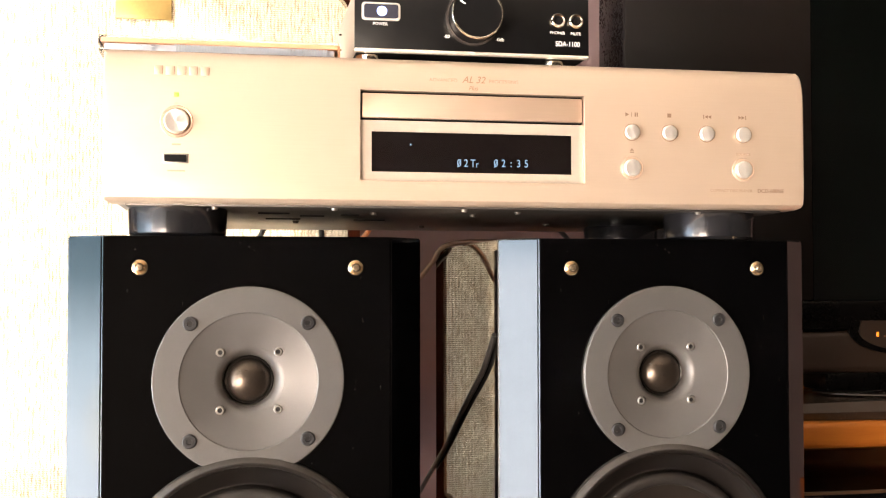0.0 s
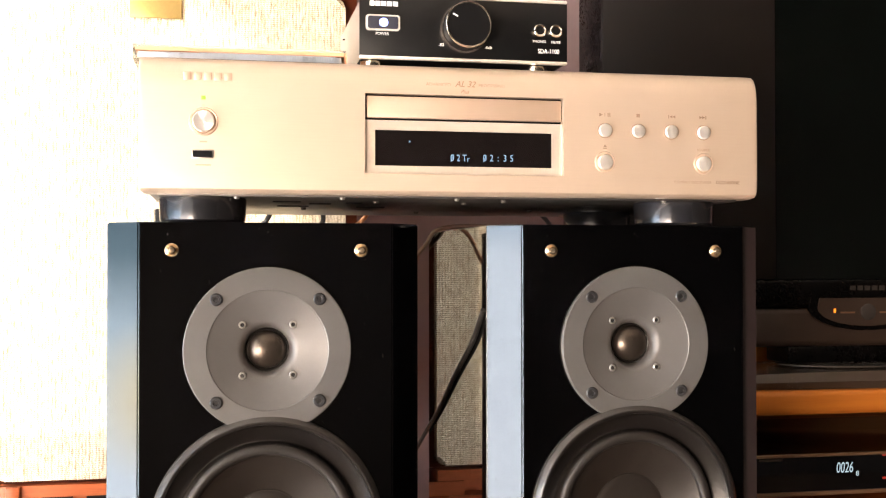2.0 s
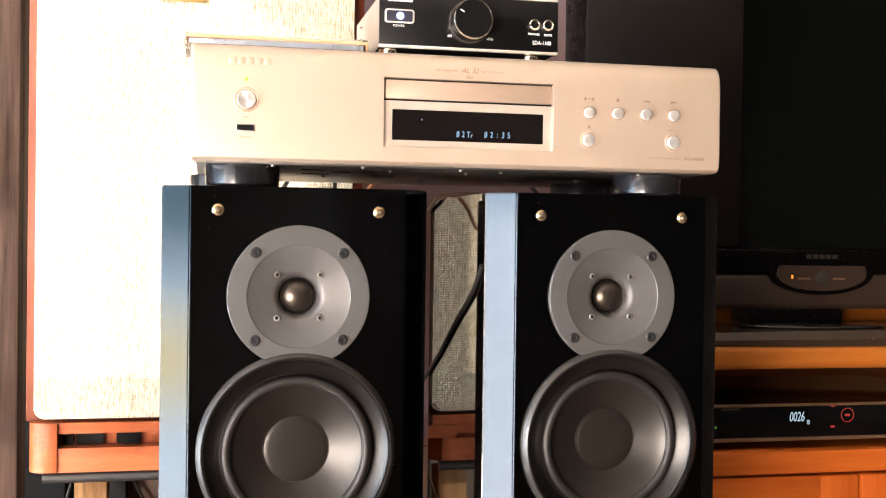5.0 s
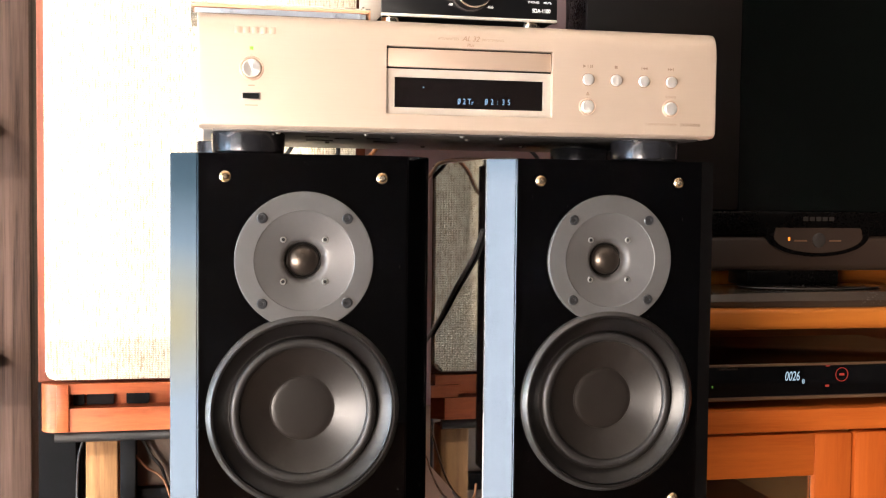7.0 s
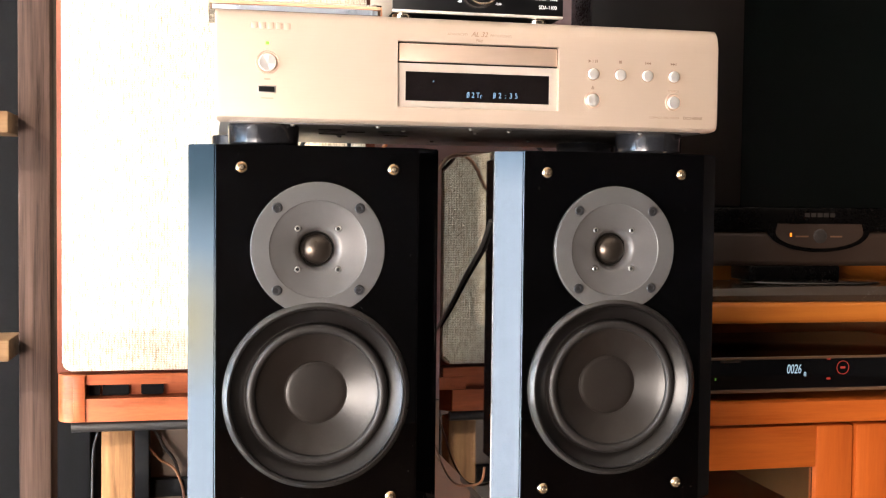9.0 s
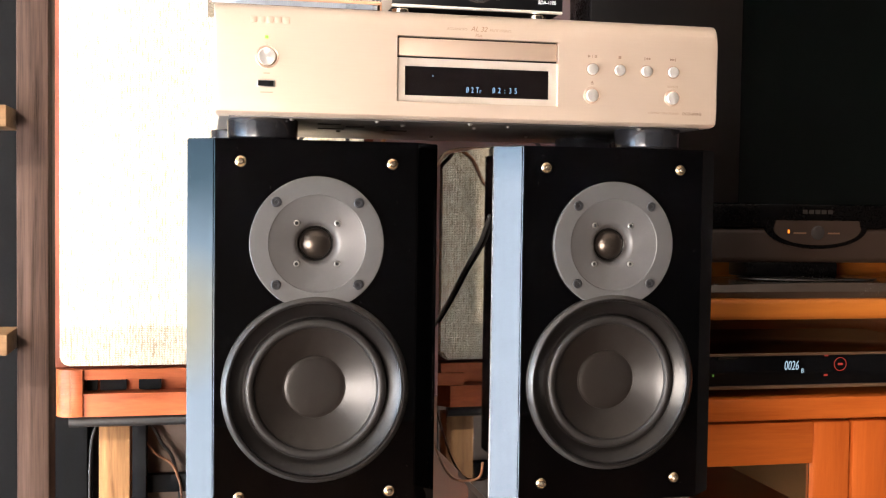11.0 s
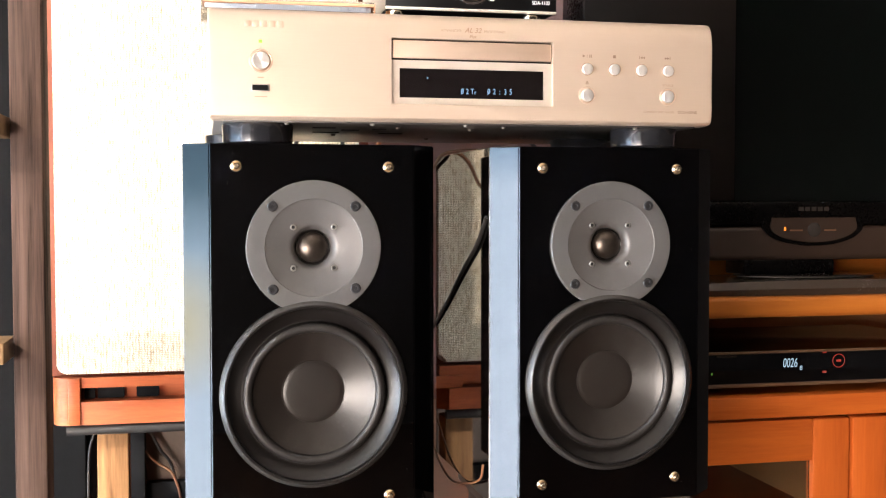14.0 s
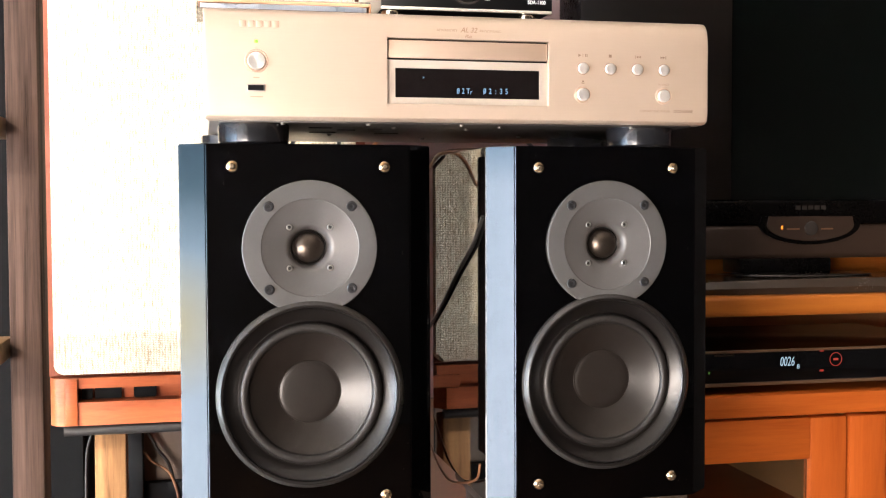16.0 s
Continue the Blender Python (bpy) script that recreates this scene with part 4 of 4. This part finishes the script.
for x0, x1 in ((K0 + 0.002, rx + 0.050), (rx + 0.054, 0.978)):
    glassy = x0 < 0.3
    d = part("door", box(B(), x0 + 0.0523, x1 - 0.0523, CY + 0.006, CY + 0.010, G0 + 0.1005, cz_(0.3943)), M_GLASS_DARK if glassy else M_ALDER_V, cab, "smoked glass pane in a wooden frame" if glassy else "wooden door")
    d.visible_shadow = not glassy
    for xa in (x0, x1 - 0.052):
        part("stile", box(B(), xa, xa + 0.052, CY - 0.002, CY + 0.018, G0 + 0.05, dz1, 0.0035), M_ALDER_V, d)
    for za, zb in ((cz_(0.3945), dz1), (G0 + 0.05, G0 + 0.10)):
        part("rail", box(B(), x0 + 0.0522, x1 - 0.0522, CY - 0.001, CY + 0.017, za, zb, 0.001), M_ALDER, d)

part("inner_shelf", box(B(), K0 + 0.031, rx + 0.04, CY + 0.06, CY + 0.40, 0.290, 0.308, 0.002), M_ALDER, cab)

rec = thing("disc_recorder", "black disc recorder with lit clock and red ring on the shelf", "recorder", (0.55, 0.5, cz_(0.4776)))
rz0, rz1 = cz_(0.4880), cz_(0.5308)
RY = CY + 0.004
def rx_(x):
    return -0.2158 + (x + 0.2158) * (RY + 0.908) / (0.33 + 0.908)
def rz_(z):
    return 0.7142 + (z - 0.7142) * (RY + 0.908) / (0.33 + 0.908)
part("body", box(B(), 0.335, 0.765, RY + 0.004, RY + 0.26, rz0 + 0.001, rz1 + 0.001, 0.002), M_REC, rec)
part("front", box(B(), 0.335, 0.765, RY, RY + 0.004, rz0 + 0.0045, rz1 - 0.0022, 0.0005), M_REC, rec)
part("trim", box(B(), 0.335, 0.765, RY - 0.001, RY + 0.004, rz1 - 0.0020, rz1 + 0.001, 0.0006), M_REC_TRIM, rec, "thin bronze trim line")
part("trim", box(B(), 0.335, 0.765, RY - 0.001, RY + 0.004, rz0, rz0 + 0.0043, 0.0006), M_REC_TRIM, rec, "thin bronze trim line")
for x in (0.37, 0.73):
    for y in (RY + 0.03, RY + 0.22):
        part("foot", lathe_z(B(), [(0, cz_(0.4776) + 0.0002), (0.010, cz_(0.4776) + 0.0002), (0.010, rz0 + 0.001), (0, rz0 + 0.001)], x, y, 20), M_DARK, rec)
lettering("clock_digits", "0026", 0.0165, rx_(0.4835), RY - 0.0004, rz_(0.5165), M_LCD, rec, "pale lit digits", squeeze=0.62, shear=0.15)
lettering("clock_digits", "8", 0.0080, rx_(0.4985), RY - 0.0004, rz_(0.5100), M_LCD, rec)
part("ring_light", lathe(B(), [(0.0088, -0.0002), (0.0088, -0.0006), (0.0080, -0.0006), (0.0080, -0.0002)], rx_(0.5500), rz_(0.5177), 40, RY), M_RED, rec, "thin red light ring")
part("red_mark", box(B(), rx_(0.5500) - 0.0034, rx_(0.5500) + 0.0034, RY - 0.0006, RY, rz_(0.5177) - 0.0014, rz_(0.5177) + 0.0014, 0.0003), M_RED, rec)
for z in (0.5290, 0.5043):
    part("red_mark", box(B(), rx_(0.5305) - 0.0028, rx_(0.5305) + 0.0028, RY - 0.0006, RY, rz_(z) - 0.0013, rz_(z) + 0.0013, 0.0003), M_RED, rec)
part("green_light", box(B(), rx_(0.3796) - 0.0008, rx_(0.3796) + 0.0008, RY - 0.0006, RY, rz_(0.5063) - 0.0014, rz_(0.5063) + 0.0014), M_GREEN_DIM, rec)
part("logo_bar", box(B(), rx_(0.386), rx_(0.412), RY - 0.0004, RY, rz_(0.5260), rz_(0.5280)), M_TV_GREY, rec)

# television
VY = 0.43
def vx_(x):
    return -0.2158 + (x + 0.2158) * (VY + 0.908) / (0.40 + 0.908)
def vz_(z):
    return 0.7142 + (z - 0.7142) * (VY + 0.908) / (0.40 + 0.908)
BOARD = cz_(0.5985)
tv = thing("television", "black flat television with wide side panels and a taupe lower panel", "television", (0.75, 0.55, BOARD))
t0, t1 = vx_(0.2395), vx_(0.2302) + 0.64
part("housing", box(B(), t0 + 0.004, t1, VY + 0.008, VY + 0.10, vz_(0.6853), 1.30, 0.006), M_TV, tv)
part("side_speaker", box(B(), t0, vx_(0.4439), VY, VY + 0.0078, vz_(0.7160), 1.29, 0.003), M_TV_SIDE, tv, "brown-black perforated side panel")
part("screen", box(B(), vx_(0.4439) + 0.001, t1 - 0.08, VY + 0.003, VY + 0.0076, vz_(0.7160), 1.26), M_TV_SCREEN, tv, "dark glossy screen")
part("lower_bezel", box(B(), t0, t1, VY - 0.002, VY + 0.0078, vz_(0.6853), vz_(0.7155), 0.003), M_TV, tv)
part("lower_panel", box(B(), t0, t1, VY + 0.000, VY + 0.05, vz_(0.6399), vz_(0.6850), 0.008, 4), M_TV_GREY, tv, "taupe curved lower panel")
ox, oz, ow = vx_(0.5534), vz_(0.6850), vx_(0.6156) - vx_(0.4913)
def half_oval(w, h, top):
    return [(ox + w / 2 * math.cos(a), oz - top + h * math.sin(a)) for a in (math.pi + math.pi * k / 28 for k in range(29))] + [(ox + w / 2 * 0.96, oz + 0.010), (ox - w / 2 * 0.96, oz + 0.010)]
oval = part("control_panel", prism(B(), half_oval(ow * 1.16, 0.0275, 0.000), VY - 0.003, VY + 0.002), M_TV, tv, "oval control panel with a dark rim")
part("control_face", prism(B(), half_oval(ow, 0.0215, 0.001), VY - 0.0044, VY - 0.0028), M_TV_GREY, oval)
part("control_knob", lathe(B(), [(0.0095, -0.004), (0.0095, -0.0052), (0.0080, -0.0060), (0, -0.0058)], ox, oz - 0.006, 32, VY), M_TV_BASE, oval)
part("amber_light", box(B(), vx_(0.5120) - 0.0012, vx_(0.5120) + 0.0012, VY - 0.0052, VY - 0.004, vz_(0.6802) - 0.002, vz_(0.6802) + 0.0028, 0.0003), M_AMBER, oval, "small amber light")
for a, b in ((0.519, 0.537), (0.568, 0.585)):
    part("caption_bar", box(B(), vx_(a), vx_(b), VY - 0.0048, VY - 0.004, vz_(0.6775), vz_(0.6795)), M_REC_TRIM, oval)
for k in range(5):
    w = (vx_(0.5778) - vx_(0.5326)) / 5
    part("logo_bar", box(B(), vx_(0.5326) + k * w, vx_(0.5326) + (k + 0.75) * w, VY - 0.0026, VY - 0.001, vz_(0.7035), vz_(0.7088)), M_LOGO, tv)
part("neck", box(B(), vx_(0.46), vx_(0.5892), VY + 0.005, VY + 0.06, BOARD + 0.0230, vz_(0.6405), 0.003), M_TV, tv)
arc = B()
n = 40
rows_a = []
for k in range(n + 1):
    x = 0.26 + 0.56 * k / n
    u = (x - 0.58) / 0.34
    top = BOARD + 0.0195 - 0.012 * u * u
    rows_a.append([arc.verts.new(p) for p in ((x, CY + 0.012 + 0.03 * u * u, BOARD + 0.0005), (x, CY + 0.010 + 0.03 * u * u, BOARD + 0.009 - 0.004 * u * u), (x, CY + 0.016 + 0.03 * u * u, top), (x, CY + 0.16, top), (x, CY + 0.16, BOARD + 0.0005))])
for a, b in zip(rows_a, rows_a[1:]):
    for k in range(5):
        j = (k + 1) % 5
        arc.faces.new((a[k], b[k], b[j], a[j]))
arc.faces.new(rows_a[0]), arc.faces.new(rows_a[-1][::-1])
ped = lathe_z(B(), [(0, 0.0197), (0.098, 0.0197), (0.102, 0.0205), (0.101, 0.0220), (0.090, 0.0232), (0, 0.0238)], 0, 0, 56)
for v in ped.verts:
    v.co = (0.574 + v.co.x, VY + 0.025 + v.co.y * 0.55, BOARD + v.co.z)
part("pedestal", ped, M_TV_BASE, tv, "glossy oval pedestal")
part("base", arc, M_TV_FOOT, tv, "wide glossy curved foot")

# ---- cables ----
def cable(points, r, material, label):
    return solid("cable", tube(B(), points, r), material, label, "cable")


cable([(0.010, 0.640, G0), (0.010, 0.620, 0.320), (0.0110, 0.500, 0.455), (0.0125, 0.380, 0.515), (0.0142, 0.300, 0.5530), (0.0155, 0.255, 0.5759), (0.0168, 0.183, 0.6107), (0.0176, 0.119, 0.6458), (0.0184, 0.0626, 0.6746), (0.0190, 0.042, 0.6900), (0.0196, 0.0300, 0.7010)], 0.0019, M_CABLE, "braided black cable hanging down between the loudspeakers")
cable([(0.060, 0.160, 0.7650), (0.030, 0.175, 0.7655), (0.0152, 0.190, 0.7620), (0.0147, 0.230, 0.7520), (0.0135, 0.280, 0.7410), (0.0100, 0.360, 0.7200), (0.0040, 0.480, 0.670), (0.0, 0.600, 0.560), (0.0, 0.640, 0.300), (0.0, 0.640, G0)], 0.0020, M_BROWN_CABLE, "brown cable dropping between the loudspeakers")
cable([(-0.112, 0.300, 0.800), (-0.116, 0.320, 0.7887), (-0.1225, 0.332, 0.776), (-0.129, 0.346, 0.762), (-0.14, 0.353, 0.68), (-0.15, 0.353, 0.46), (-0.15, 0.36, G0)], 0.0024, M_CABLE, "black cable hanging behind the disc player")
cable([(-0.071, 0.300, 0.800), (-0.0705, 0.320, 0.7891), (-0.0685, 0.332, 0.776), (-0.072, 0.346, 0.762), (-0.080, 0.353, 0.68), (-0.09, 0.353, 0.46), (-0.09, 0.36, G0)], 0.0024, M_CABLE, "black cable hanging behind the disc player")
cable([(-0.046, 0.290, 0.800), (-0.0364, 0.318, 0.7925), (-0.0260, 0.332, 0.786), (-0.030, 0.342, 0.776), (-0.060, 0.352, 0.745), (-0.10, 0.358, 0.60), (-0.10, 0.37, G0)], 0.0022, M_COPPER, "copper-coloured cable behind the disc player")
cable([(0.118, 0.286, 0.800), (0.1312, 0.300, 0.7887), (0.1411, 0.302, 0.7824), (0.1524, 0.310, 0.7735), (0.162, 0.332, 0.768), (0.172, 0.348, 0.745), (0.18, 0.355, 0.60), (0.18, 0.36, G0)], 0.0022, M_CABLE, "black cable leaving the back of the disc player")
cable([(-0.004, 0.345, 0.53), (0.004, 0.290, 0.485), (0.0100, 0.2342, 0.4679), (0.0115, 0.190, 0.4500), (0.0125, 0.140, 0.4435), (0.0140, 0.0864, 0.4532), (0.0160, 0.0400, 0.4680), (0.0165, 0.0300, 0.4835)], 0.0011, M_BROWN_CABLE, "thin brown loudspeaker wire in a loop")
cable([(-0.40, 0.60, 0.46), (-0.34, 0.62, 0.43), (-0.300, 0.640, 0.408), (-0.282, 0.645, 0.378), (-0.264, 0.648, 0.345), (-0.255, 0.650, 0.25), (-0.25, 0.652, G0)], 0.0022, M_CABLE, "black cable hanging under the loudspeaker")
cable([(-0.36, 0.60, 0.46), (-0.34, 0.62, 0.42), (-0.315, 0.630, 0.398), (-0.290, 0.635, 0.366), (-0.262, 0.638, 0.338), (-0.252, 0.640, 0.25), (-0.245, 0.642, G0)], 0.0017, M_BROWN_CABLE, "thin brown cable hanging under the loudspeaker")
cable([(-0.345, 0.520, 0.445), (-0.357, 0.510, 0.425), (-0.362, 0.505, 0.38), (-0.362, 0.505, 0.20), (-0.36, 0.50, G0)], 0.0016, M_CABLE, "black cable hanging beside the pine leg")
